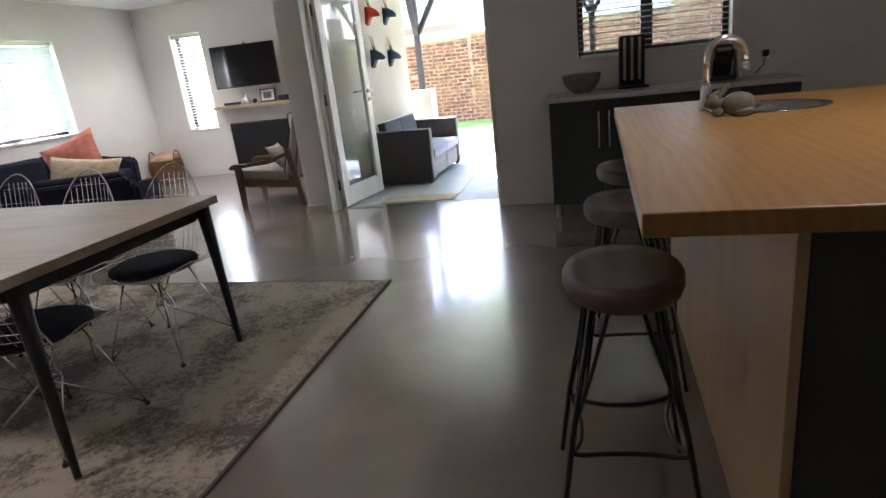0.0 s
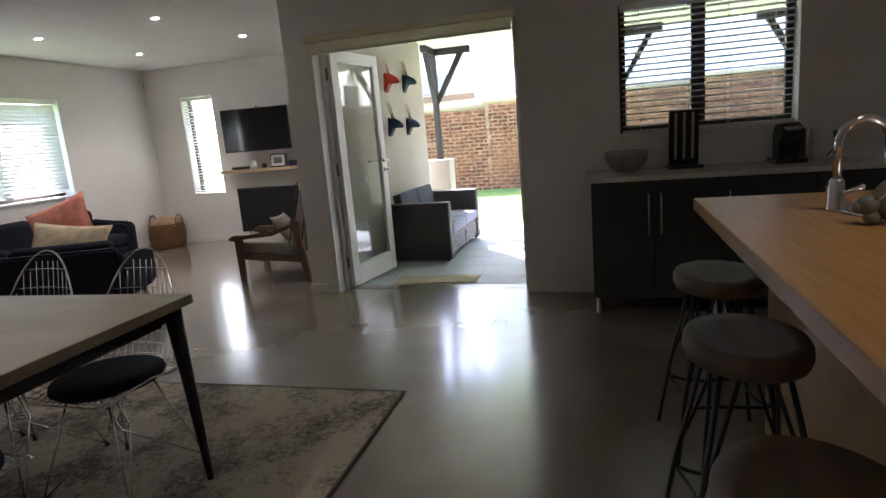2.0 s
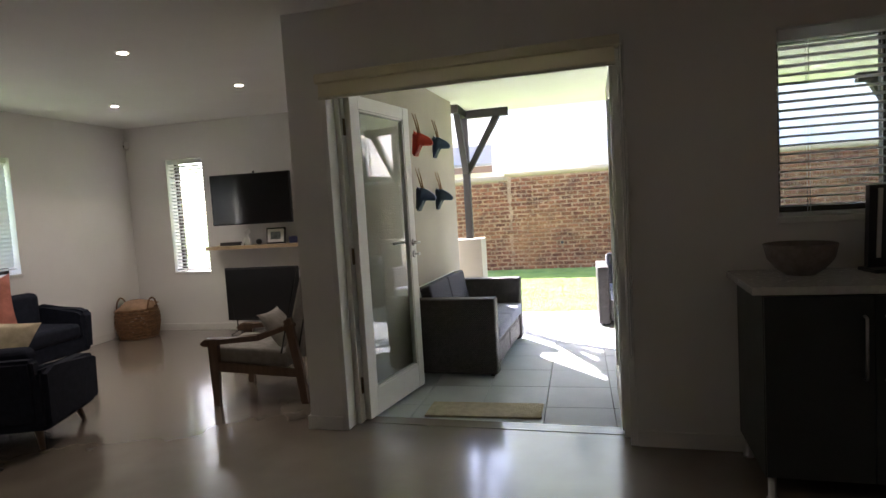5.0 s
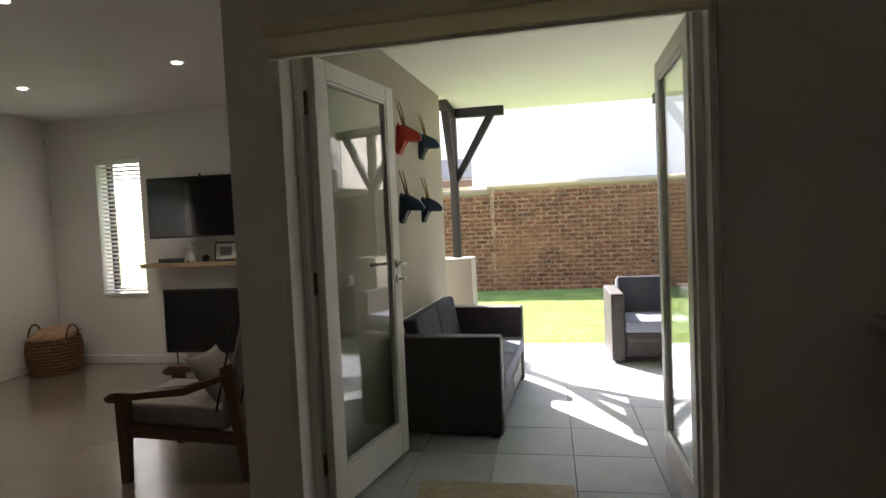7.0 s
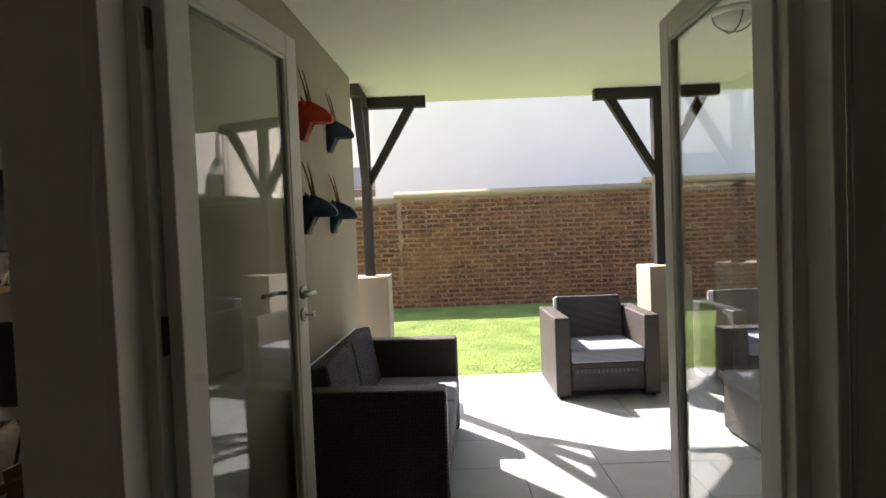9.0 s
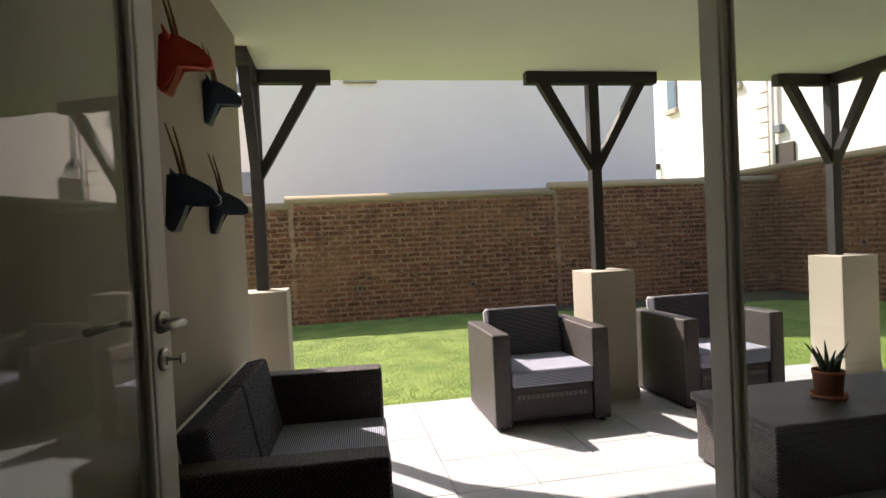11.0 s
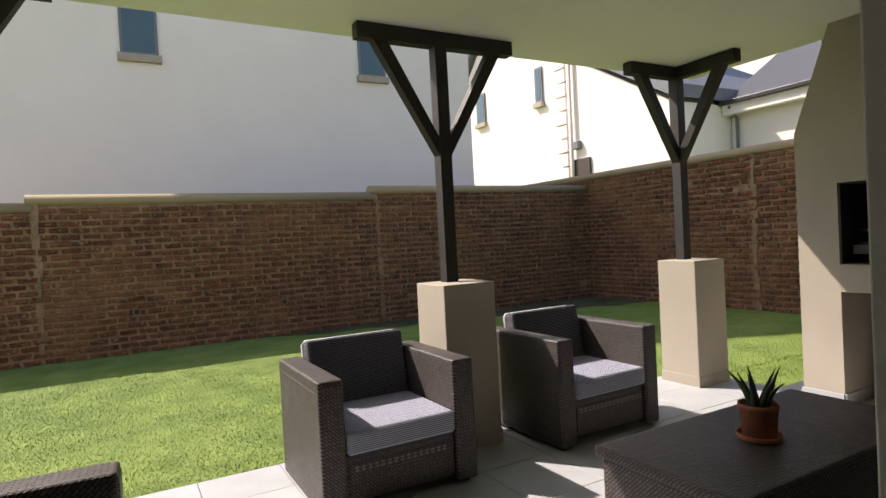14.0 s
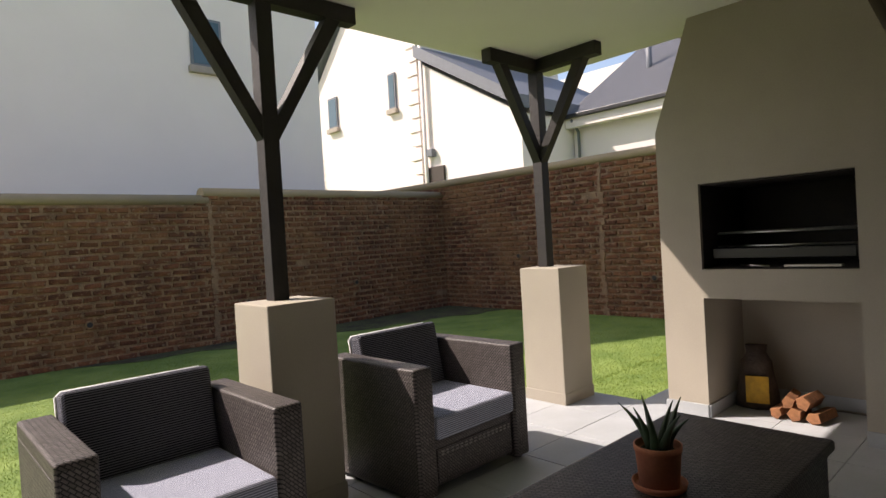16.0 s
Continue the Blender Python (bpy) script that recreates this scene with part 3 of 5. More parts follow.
def window(name, origin, ang, w, h, deep, frame_mat, mullions, label):
    """A framed window in a reveal; local x runs along it, y goes outwards."""
    t = thing(name, label, "window", pose(*origin, 0, 0, ang), kind="structure")
    f = 0.045
    b = B(); bx(b, 0, deep - 0.05, 0, f, deep, h, 0.003); bx(b, w - f, deep - 0.05, 0, w, deep, h, 0.003); bx(b, f, deep - 0.05, 0, w - f, deep, f, 0.003); bx(b, f, deep - 0.05, h - f, w - f, deep, h, 0.003)
    part("window_frame", b, frame_mat, t)
    xs = [0] + mullions + [w]
    for x in mullions:
        b = B(); bx(b, x - 0.045, deep - 0.06, f, x + 0.045, deep + 0.004, h - f, 0.003); part("mullion", b, frame_mat, t)
    for x0, x1 in zip(xs, xs[1:]):
        b = B(); bx(b, x0 + f * 0.9, deep - 0.028, f * 0.9, x1 - f * 0.9, deep - 0.022, h - f * 0.9)
        part("pane", b, GLASS, t, "clear glass pane").visible_shadow = False
    b = B(); bx(b, -0.01, -0.015, -0.03, w + 0.01, deep - 0.05, 0.002, 0.005); part("window_sill", b, WHITE, t)
    return t


def blind(origin, ang, w, h, tilt, pitch, mat, label, wide=0.05):
    t = thing("venetian_blind", label, "blind", pose(*origin, 0, 0, ang))
    b = B(); bx(b, 0.005, -0.03, h - 0.055, w - 0.005, 0.035, h - 0.003, 0.004); part("headrail", b, mat, t)
    n = int((h - 0.09) / pitch)
    b = B()
    prism(b, [(-wide / 2, 0), (0, 0.0035), (wide / 2, 0), (wide / 2, -0.0025), (0, 0.001), (-wide / 2, -0.0025)], "x", 0.012, w - 0.012)
    me = mesh("slat", b, mat)
    for i in range(n):
        ob = new("slat", me)
        ob.parent = t
        ob.matrix_basis = pose(0, 0, h - 0.085 - i * pitch, tilt, 0, 0)
    zb = h - 0.085 - n * pitch
    b = B(); bx(b, 0.01, -0.026, zb - 0.008, w - 0.01, 0.026, zb + 0.01, 0.004); part("bottom_rail", b, mat, t)
    for k in ([0.2, 0.8] if w < 0.8 else [0.12, 0.4, 0.63, 0.88]):
        b = B()
        for e in (-1, 1):
            tube(b, [(w * k, e * wide * 0.45, zb), (w * k, e * wide * 0.45, h - 0.05)], 0.0013, 4)
        part("ladder_cord", b, mat, t)
    return t


turned(window("window_1", (0.113, 5.09, 1.18), 0, 1.132, 0.90, 0.2, BRONZE, [0.535], "bronze framed kitchen window in two lights"), ASKEW)
turned(blind((0.118, 5.13, 1.185), 0, 1.122, 0.89, -6, 0.042, SLAT_THIN, "open pale venetian blind in the kitchen window"), ASKEW)
window("window_2", (-5.72, 8.07, 0.72), 0, 0.50, 1.38, 0.2, BRONZE, [], "tall narrow bronze framed window")
blind((-5.71, 8.11, 0.725), 0, 0.48, 1.37, -18, 0.042, SLAT_THIN, "open pale venetian blind in the narrow window")
window("window_3", (-6.27, 4.3, 0.92), 90, 2.22, 1.15, 0.2, BRONZE, [0.74, 1.48], "wide bronze framed living room window")
blind((-6.31, 4.32, 0.925), 90, 2.18, 1.14, -68, 0.042, SLAT_THIN, "half closed pale venetian blind in the wide window")


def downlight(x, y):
    t = thing("downlight", "small recessed ceiling downlight, seen or added as fill, switched on", "light", pose(x, y, H_IN), "ceiling downlights")
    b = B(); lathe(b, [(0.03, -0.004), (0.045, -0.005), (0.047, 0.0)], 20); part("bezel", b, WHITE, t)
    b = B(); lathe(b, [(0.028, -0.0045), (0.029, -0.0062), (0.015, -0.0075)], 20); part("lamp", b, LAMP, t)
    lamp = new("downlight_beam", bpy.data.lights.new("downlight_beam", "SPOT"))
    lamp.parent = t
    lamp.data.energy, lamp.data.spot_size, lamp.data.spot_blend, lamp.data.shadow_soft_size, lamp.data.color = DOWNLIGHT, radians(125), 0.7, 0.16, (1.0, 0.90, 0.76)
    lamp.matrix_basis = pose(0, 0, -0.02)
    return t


# the first four are seen; the last three are added fill lamps
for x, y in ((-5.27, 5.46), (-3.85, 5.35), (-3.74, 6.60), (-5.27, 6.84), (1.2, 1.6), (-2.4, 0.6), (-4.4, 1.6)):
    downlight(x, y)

# ---- kitchen ----
t = thing("kitchen_island", "kitchen island with thick oak top, oak side panel and dark end", "island", pose(0.17, 0.95, 0, 0, 0, -2.4))
b = B(); bx(b, 0, 0, 0.915, 1.25, 2.01, 0.962, 0.004); part("worktop", b, OAK_TOP, t, "thick oiled oak worktop")
b = B(); bx(b, 0.262, 0.03, 0, 0.284, 1.95, 0.914, 0.002); part("side_panel", b, OAK_SIDE, t, "oak veneered side panel")
b = B(); bx(b, 0.286, 0.034, 0, 1.22, 0.055, 0.914, 0.002); part("end_panel", b, DARK, t, "dark charcoal end panel")
b = B(); bx(b, 0.288, 0.058, 0.08, 1.20, 1.94, 0.91); part("body", b, DARK, t)
b = B(); bx(b, 0.30, 0.08, 0.0, 1.16, 1.92, 0.079); part("plinth", b, DARK, t)

t = thing("kitchen_sink", "round stainless steel sink set into the oak worktop", "sink", pose(0.80, 2.45, 0.9625))
b = B(); lathe(b, [(0.215, 0.0), (0.217, 0.004), (0.195, 0.005), (0.19, 0.002), (0.185, -0.002)], 40); part("rim", b, CHROME, t)
b = B(); lathe(b, [(0.184, 0.0018), (0.05, 0.0008), (0.02, 0.0006)], 40); part("basin", b, STEEL, t)
t = thing("kitchen_tap", "tall curved chrome kitchen mixer tap", "tap", pose(0.585, 2.50, 0.962, 0, 0, 10))
b = B(); lathe(b, [(0.028, 0), (0.028, 0.006), (0.024, 0.012), (0.022, 0.09), (0.016, 0.10)], 24); part("body", b, CHROME, t)
b = B(); tube(b, [(0, 0, 0.09), (0, 0, 0.2)] + [(0.075 - 0.075 * math.cos(a), 0, 0.2 + 0.075 * math.sin(a)) for a in [math.pi * k / 12 for k in range(1, 12)]] + [(0.152, 0, 0.175)], 0.0125, 14); part("spout", b, CHROME, t)
b = B(); lathe(b, [(0.0145, 0), (0.0155, 0.004), (0.0155, 0.034), (0.0135, 0.036)], 18, (0.152, 0, 0.142)); part("nozzle", b, CHROME, t)
b = B(); tube(b, [(0, -0.02, 0.055), (0, -0.045, 0.06), (0.01, -0.11, 0.085)], 0.007, 10); part("lever", b, CHROME, t)

# glazed rabbit
b = B()
for c, s in (((0.055, 0, 0.05), (0.075, 0.05, 0.05)), ((-0.045, 0, 0.062), (0.036, 0.03, 0.032)), ((-0.074, 0, 0.055), (0.018, 0.02, 0.018)), ((-0.03, 0, 0.022), (0.028, 0.03, 0.022)), ((0.128, 0, 0.045), (0.016, 0.016, 0.016)), ((0.075, 0.03, 0.02), (0.045, 0.02, 0.02)), ((0.075, -0.03, 0.02), (0.045, 0.02, 0.02))):
    bmesh.ops.create_uvsphere(b, u_segments=20, v_segments=14, radius=1, matrix=Matrix.LocRotScale(c, None, s))
for e in (-1, 1):
    bmesh.ops.create_uvsphere(b, u_segments=12, v_segments=10, radius=1, matrix=Matrix.LocRotScale((-0.012, e * 0.016, 0.105), Euler((0, radians(38), 0)), (0.011, 0.009, 0.042)))
for f in b.faces:
    f.smooth = True
solo("rabbit_figurine", b, CERAMIC, "glazed grey-green ceramic rabbit sitting on the worktop", "figurine", pose(0.60, 2.24, 0.963, 0, 0, -8) @ Matrix.Diagonal((0.78, 0.78, 0.85, 1)))


def stool(x, y, turn):
    t = thing("bar_stool", "bar stool with round dark wooden seat and bent black steel legs", "stool", pose(x, y, 0, 0, 0, turn) @ Matrix.Diagonal((0.92, 1.15, 1.055, 1)), "stools along the island")
    b = B(); lathe(b, [(0.14, 0.605), (0.160, 0.613), (0.168, 0.632), (0.167, 0.656), (0.160, 0.668), (0.12, 0.662), (0.02, 0.656)], 40); part("seat", b, STOOL_WOOD, t, "thick dished wooden seat")
    for k in range(4):
        a = math.pi / 2 * k
        c, s = math.cos(a), math.sin(a)
        def at(u, v, z):
            return (u * c - v * s, (u * s + v * c) * 0.78, z)
        b = B(); tube(b, eased([at(0.10, -0.035, 0.615), at(0.13, -0.10, 0.42), at(0.152, -0.150, 0.30), at(0.160, -0.166, 0.225), at(0.158, -0.148, 0.207), at(0.132, -0.06, 0.200), at(0.129, 0.06, 0.200), at(0.158, 0.148, 0.207), at(0.160, 0.166, 0.225), at(0.152, 0.150, 0.30), at(0.13, 0.10, 0.42), at(0.10, 0.035, 0.615)]), 0.0065, 8)
        part("footrest_loop", b, BLACK, t)
        b = B(); tube(b, [at(0.085, 0.085, 0.615), at(0.16, 0.16, 0.25), at(0.20, 0.20, 0.0)], 0.0085, 8); part("leg", b, BLACK, t)
    return t


stool(0.165, 1.385, 1)
stool(0.235, 2.10, 3)
stool(0.31, 2.79, 4)

for i, (x0, x1) in enumerate(((-0.12, 0.665), (0.669, 1.18), (1.184, 1.55))):
    t = thing("base_cabinet", "dark charcoal kitchen base cabinet on short steel legs", "cabinet", BESIDE @ pose(x0, 4.44, 0), "base cabinets under the window")
    w = x1 - x0
    b = B(); bx(b, 0, 0.0, 0.115, w, 0.52, 0.895, 0.002); part("body", b, DARK, t)
    n = 2 if w > 0.6 else 1
    for k in range(n):
        d0, d1 = w * k / n + 0.002, w * (k + 1) / n - 0.002
        b = B(); bx(b, d0, -0.02, 0.125, d1, -0.002, 0.885, 0.002); d = part("door", b, DARK, t)
        hx = d1 - 0.035 if (k == 0 and n == 2) else d0 + 0.035
        b = B(); tube(b, [(hx, -0.02, 0.55), (hx, -0.045, 0.555), (hx, -0.045, 0.80), (hx, -0.02, 0.805)], 0.006, 8); part("handle", b, STEEL, d, "steel bar handle")
    for lx in (0.03, w - 0.03):
        for ly in (0.03, 0.48):
            b = B(); lathe(b, [(0.024, 0), (0.024, 0.012), (0.017, 0.014), (0.017, 0.12)], 16, (lx, ly, 0)); part("leg", b, STEEL, t, "round steel leg")
b = B(); bx(b, -0.165, 4.40, 0.895, 1.58, 4.972, 0.928, 0.003)
turned(solo("worktop", b, GRANITE, "pale speckled stone worktop on the dark cabinets", "worktop"), BESIDE)
b = B(); lathe(b, [(0.06, 0.0), (0.064, 0.004), (0.10, 0.03), (0.135, 0.075), (0.15, 0.14), (0.145, 0.143), (0.128, 0.08), (0.09, 0.035), (0.03, 0.018)], 40)
solo("bowl", b, BOWL, "wide grey turned bowl on the stone worktop", "bowl", pose(0.13, 4.76, 0.928))
t = thing("knife_block", "tall dark slotted knife stand leaning on the worktop", "knife stand", pose(0.50, 4.80, 0.928, 0, 0, 4))
b = B(); bx(b, -0.10, -0.09, 0, 0.12, 0.06, 0.018, 0.003); part("base", b, PLASTIC, t)
b = B(); prism(b, [(0.0, 0.018), (0.035, 0.018), (0.015, 0.385), (-0.02, 0.385)], "x", -0.085, 0.105); part("board", b, PLASTIC, t)
for k in range(3):
    x = -0.045 + k * 0.055
    b = B(); prism(b, [(-0.006, 0.06), (0.0, 0.06), (-0.022, 0.37), (-0.028, 0.37)], "x", x - 0.009, x + 0.009); part("knife", b, STEEL, t, "steel knife blade")
t = thing("coffee_machine", "compact black capsule coffee machine with a steel canister", "coffee machine", pose(1.13, 4.74, 0.928))
b = B(); bx(b, -0.10, -0.13, 0, 0.085, 0.10, 0.03, 0.01); part("base", b, PLASTIC, t)
b = B(); prism(b, [(-0.02, 0.03), (0.10, 0.03), (0.10, 0.19), (0.06, 0.245), (-0.02, 0.25), (-0.10, 0.21), (-0.10, 0.16), (-0.03, 0.14)], "x", -0.06, 0.07)
bmesh.ops.bevel(b, geom=b.edges[:], offset=0.008, segments=2, affect="EDGES"); part("body", b, PLASTIC, t)
b = B(); bx(b, -0.045, -0.105, 0.205, 0.05, -0.045, 0.228, 0.006); part("lid", b, STEEL, t)
b = B(); lathe(b, [(0.03, 0), (0.032, 0.004), (0.032, 0.20), (0.028, 0.205)], 20, (0.13, 0.05, 0)); part("water_tank", b, STEEL, t, "steel canister")
t = thing("wall_socket", "white double wall socket with a black plug", "socket", ASKEW @ pose(1.50, 5.088, 1.08))
b = B(); bx(b, -0.06, -0.010, -0.035, 0.06, 0, 0.035, 0.003); part("plate", b, WHITE, t)
b = B(); bx(b, -0.05, -0.05, -0.025, -0.005, -0.010, 0.025, 0.008); tube(b, [(-0.03, -0.04, -0.02), (-0.04, -0.05, -0.08), (-0.10, -0.06, -0.14)], 0.004, 6); part("plug", b, PLASTIC, t, "black plug and cord")

# ---- dining ----
b = B(); bx(b, -2.75, -3.6, 0.0, 0, 0, 0.010, 0.003)
solo("rug", b, RUGM, "large faded cream and grey patterned rug with worn patches", "rug", pose(-1.10, 3.17, 0, 0, 0, -1.8))
b = B()
for x0, y0, x1, y1 in ((-2.752, -0.012, 0.002, 0.002), (-0.012, -3.6, 0.002, -0.013)):
    bx(b, x0, y0, 0, x1, y1, 0.012, 0.002)
solo("rug_binding", b, paint("dark_binding", (0.10, 0.085, 0.07), 0.95, bump=0.4), "dark stitched binding round the faded rug", "rug edge", pose(-1.10, 3.17, 0, 0, 0, -1.8))
TABLE = pose(-1.618, 2.342, 0.010, 0, 0, -1.5)
t = thing("dining_table", "dining table with pale washed oak top and black tapered legs", "table", TABLE)
b = B(); bx(b, -1.80, -1.14, 0.735, 0, 0, 0.772, 0.003); part("tabletop", b, TABLE_OAK, t, "washed oak plank top")
b = B()
for x0, y0, x1, y1 in ((-1.72, -0.11, -0.08, -0.06), (-1.72, -1.08, -0.08, -1.03), (-1.74, -1.03, -1.69, -0.11), (-0.11, -1.03, -0.06, -0.11)):
    bx(b, x0, y0, 0.675, x1, y1, 0.734, 0.002)
part("apron", b, BLACK, t, "black steel apron")
for x, y in ((-0.06, -0.05), (-0.06, -1.04), (-1.74, -0.05), (-1.74, -1.04)):
    ox, oy = (0.02 if x > -1 else -0.02), (0.025 if y > -0.5 else -0.025)
    b = B(); tube(b, [(x, y, 0.734), (x + ox * 0.4, y + oy * 0.4, 0.45), (x + ox, y + oy, 0.01)], 0.034, 14, r_end=0.013); part("leg", b, BLACK, t, "black tapered steel leg")


def wire_chair(m):
    t = thing("wire_chair", "chromed wire dining chair with a round black seat pad", "chair", m, "chairs round the table")
    prof = [(0.215, 0.425), (0.16, 0.432), (0.06, 0.412), (-0.06, 0.402), (-0.15, 0.425), (-0.205, 0.50), (-0.235, 0.60), (-0.265, 0.735), (-0.298, 0.91)]
    def wide(v):
        if v < 0.12:
            return 0.16 + 0.075 * (v / 0.12) ** 0.5
        return 0.235 if v < 0.55 else 0.235 * max(0.0, 1 - ((v - 0.55) / 0.45) ** 2.3) ** 0.5
    def at(x, v):
        k = v * (len(prof) - 1)
        i = min(int(k), len(prof) - 2)
        f = k - i
        y, z = [prof[i][j] + (prof[i + 1][j] - prof[i][j]) * f for j in (0, 1)]
        u = (x / 0.235) ** 2
        seat = max(0.0, 1 - abs(v - 0.3) / 0.35)
        return (x, y + 0.07 * u * max(0.0, min(1.0, (v - 0.4) / 0.25)), z + 0.06 * u * seat)
    for i in range(-7, 8):
        x = i * 0.031
        vs = [k / 30 for k in range(31) if wide(k / 30) > abs(x) + 0.002]
        if len(vs) > 1:
            b = B(); tube(b, [at(x, v) for v in vs[::2] + ([vs[-1]] if len(vs) % 2 == 0 else [])], 0.0019, 4); part("wire", b, CHROME, t)
    for k in range(1, 17):
        v = k / 17
        w = wide(v)
        if w > 0.04:
            b = B(); tube(b, [at(-w + 2 * w * j / 6, v) for j in range(7)], 0.0019, 4); part("wire", b, CHROME, t)
    b = B()
    up = [k / 24 for k in range(22)] + [0.915, 0.945, 0.97, 0.985, 0.995]
    rim = [at(wide(v), v) for v in up] + [at(0.0, 1.0)] + [at(-wide(v), v) for v in up[::-1]]
    tube(b, rim, 0.0042, 6, closed=True); part("rim", b, CHROME, t)
    b = B(); lathe(b, [(0.05, 0.425), (0.19, 0.43), (0.208, 0.445), (0.205, 0.462), (0.17, 0.476), (0.05, 0.480)], 32); part("seat_pad", b, NAVY, t, "round black cloth seat pad")
    for ex in (-1, 1):
        for ey in (-1, 1):
            foot = (ex * 0.215, ey * 0.205, 0.014)
            b = B(); tube(b, [foot, (ex * 0.10, ey * 0.11, 0.405)], 0.0045, 6); tube(b, [foot, (ex * 0.035, -ey * 0.02, 0.235), (-ex * 0.06, -ey * 0.03, 0.405)], 0.0045, 6)
            leg = part("leg", b, CHROME, t, "bent chromed wire leg")
            b = B(); lathe(b, [(0.012, 0), (0.012, 0.010), (0.007, 0.018)], 10, (foot[0], foot[1], 0)); part("foot", b, PLASTIC, leg)
    b = B(); tube(b, [(0.035, 0.02, 0.235), (0.035, -0.02, 0.235), (-0.035, -0.02, 0.235), (-0.035, 0.02, 0.235)], 0.0045, 6, closed=True); tube(b, [(0.035, 0, 0.26), (-0.035, 0, 0.26)], 0.004, 6); part("hub", b, CHROME, t)
    return t


first = wire_chair(pose(-2.02, 2.29, 0.010, 0, 0, 176))
for x, y, a in ((-2.57, 2.33, 178), (-3.10, 2.37, 180), (-2.0, 1.56, -4), (-2.56, 1.57, 0), (-3.12, 1.58, 2)):
    copy_thing(first, pose(x, y, 0.010, 0, 0, a))


# ---- living room ----
def sofa(m, w, label, d=0.72):
    """A low sofa; local x along it, y from back (0) to front."""
    t = thing("sofa", label, "sofa", m, "navy sofas")
    b = B(); bx(b, 0.02, 0.03, 0.14, w - 0.02, d - 0.02, 0.29, 0.03, 3); part("seat_frame", b, NAVY, t)
    n = 2
    for k in range(n):
        b = B(); bx(b, 0.13 + (w - 0.26) * k / n, 0.16, 0.285, 0.13 + (w - 0.26) * (k + 1) / n - 0.006, d, 0.43, 0.045, 4); part("seat_cushion", b, NAVY, t)
        b = B(); bx(b, 0.13 + (w - 0.26) * k / n, 0.07, 0.40, 0.13 + (w - 0.26) * (k + 1) / n - 0.006, 0.23, 0.74, 0.06, 4); part("back_cushion", b, NAVY, t, m=pose(0, 0.0, 0, 0, 0, 0))
    b = B(); prism(b, [(0.0, 0.2), (0.09, 0.2), (0.07, 0.68), (-0.04, 0.68)], "x", 0.05, w - 0.05); bmesh.ops.bevel(b, geom=b.edges[:], offset=0.025, segments=3, affect="EDGES"); part("backrest", b, NAVY, t)
    for x in (0, w - 0.13):
        b = B(); prism(b, [(0.0, 0.16), (d, 0.16), (d + 0.02, 0.52), (d - 0.05, 0.56), (0.12, 0.57), (0.0, 0.60)], "x", x, x + 0.13); bmesh.ops.bevel(b, geom=b.edges[:], offset=0.03, segments=3, affect="EDGES"); part("armrest", b, NAVY, t)
    for x in (0.12, w - 0.12):
        for y in (0.10, d - 0.10):
            b = B(); tube(b, [(x, y, 0.15), (x + (0.03 if x > 0.5 else -0.03), y + (0.03 if y > 0.3 else -0.03), 0.0)], 0.026, 10, r_end=0.015); part("leg", b, CHAIR_WOOD, t, "tapered wooden leg")
    return t


sofa(pose(-6.22, 6.58, 0, 0, 0, -90), 1.9, "navy blue fabric sofa with wooden legs under the window", 0.68)
sofa(pose(-5.82, 3.95, 0, 0, 0, 20) @ Matrix.Diagonal((1, 1, 0.84, 1)), 1.95, "navy blue fabric sofa with its back to the dining table", 0.66)
b = B(); pillow(b, 0.56, 0.54, 0.24, 0.3)
solo("scatter_cushion", b, CLOTH_PINK, "plump salmon pink patterned scatter cushion on the sofa", "cushion", pose(-4.98, 5.02, 0.70, 66, -20, 22), "scatter cushions")
b = B(); pillow(b, 0.64, 0.50, 0.20, 0.3)
solo("scatter_cushion", b, CLOTH_CREAM, "cream scatter cushion with a fringed edge on the sofa", "cushion", pose(-4.68, 4.74, 0.545, 58, 8, 20), "scatter cushions")

t = thing("log_basket", "round woven cane basket with handles beside the sofa", "basket", pose(-6.02, 7.72, 0) @ Matrix.Diagonal((0.86, 0.86, 1.0, 1)))
for k in range(11):
    z = 0.016 + k * 0.032
    r = 0.235 + 0.035 * math.sin(k / 10 * 2.6)
    b = B(); tube(b, [((r + 0.006 * (-1) ** (j + k)) * math.cos(j * math.pi / 16), (r + 0.006 * (-1) ** (j + k)) * math.sin(j * math.pi / 16), z) for j in range(32)], 0.0165, 6, closed=True); part("cane_strand", b, CANE, t)
b = B(); lathe(b, [(0.22, 0.0), (0.225, 0.01)], 24); part("base", b, CANE, t)
for e in (-1, 1):
    b = B(); tube(b, [(e * 0.25 , 0.09 * math.cos(a), 0.34 + 0.13 * math.sin(a)) for a in [math.pi * k / 10 for k in range(11)]], 0.010, 8); part("handle", b, CANE, t, "looped cane handle")
b = B(); pillow(b, 0.37, 0.36, 0.16)
solo("folded_throw", b, paint("tan_throw", (0.42, 0.27, 0.17), 0.95, vary=0.2, scale=12, bump=0.5), "tan cloth throw stuffed into the cane basket", "throw", pose(-6.02, 7.72, 0.36, 10, 4, 20))

t = thing("wall_tv", "black flat television on a wall arm", "television", pose(-4.42, 7.755, 1.55, 0, 0, 3))
b = B(); bx(b, -0.48, 0.0, -0.285, 0.48, 0.045, 0.285, 0.006); part("casing", b, PLASTIC, t)
b = B(); bx(b, -0.468, -0.0035, -0.268, 0.468, -0.001, 0.275); part("screen", b, SCREEN, t, "glossy black screen")
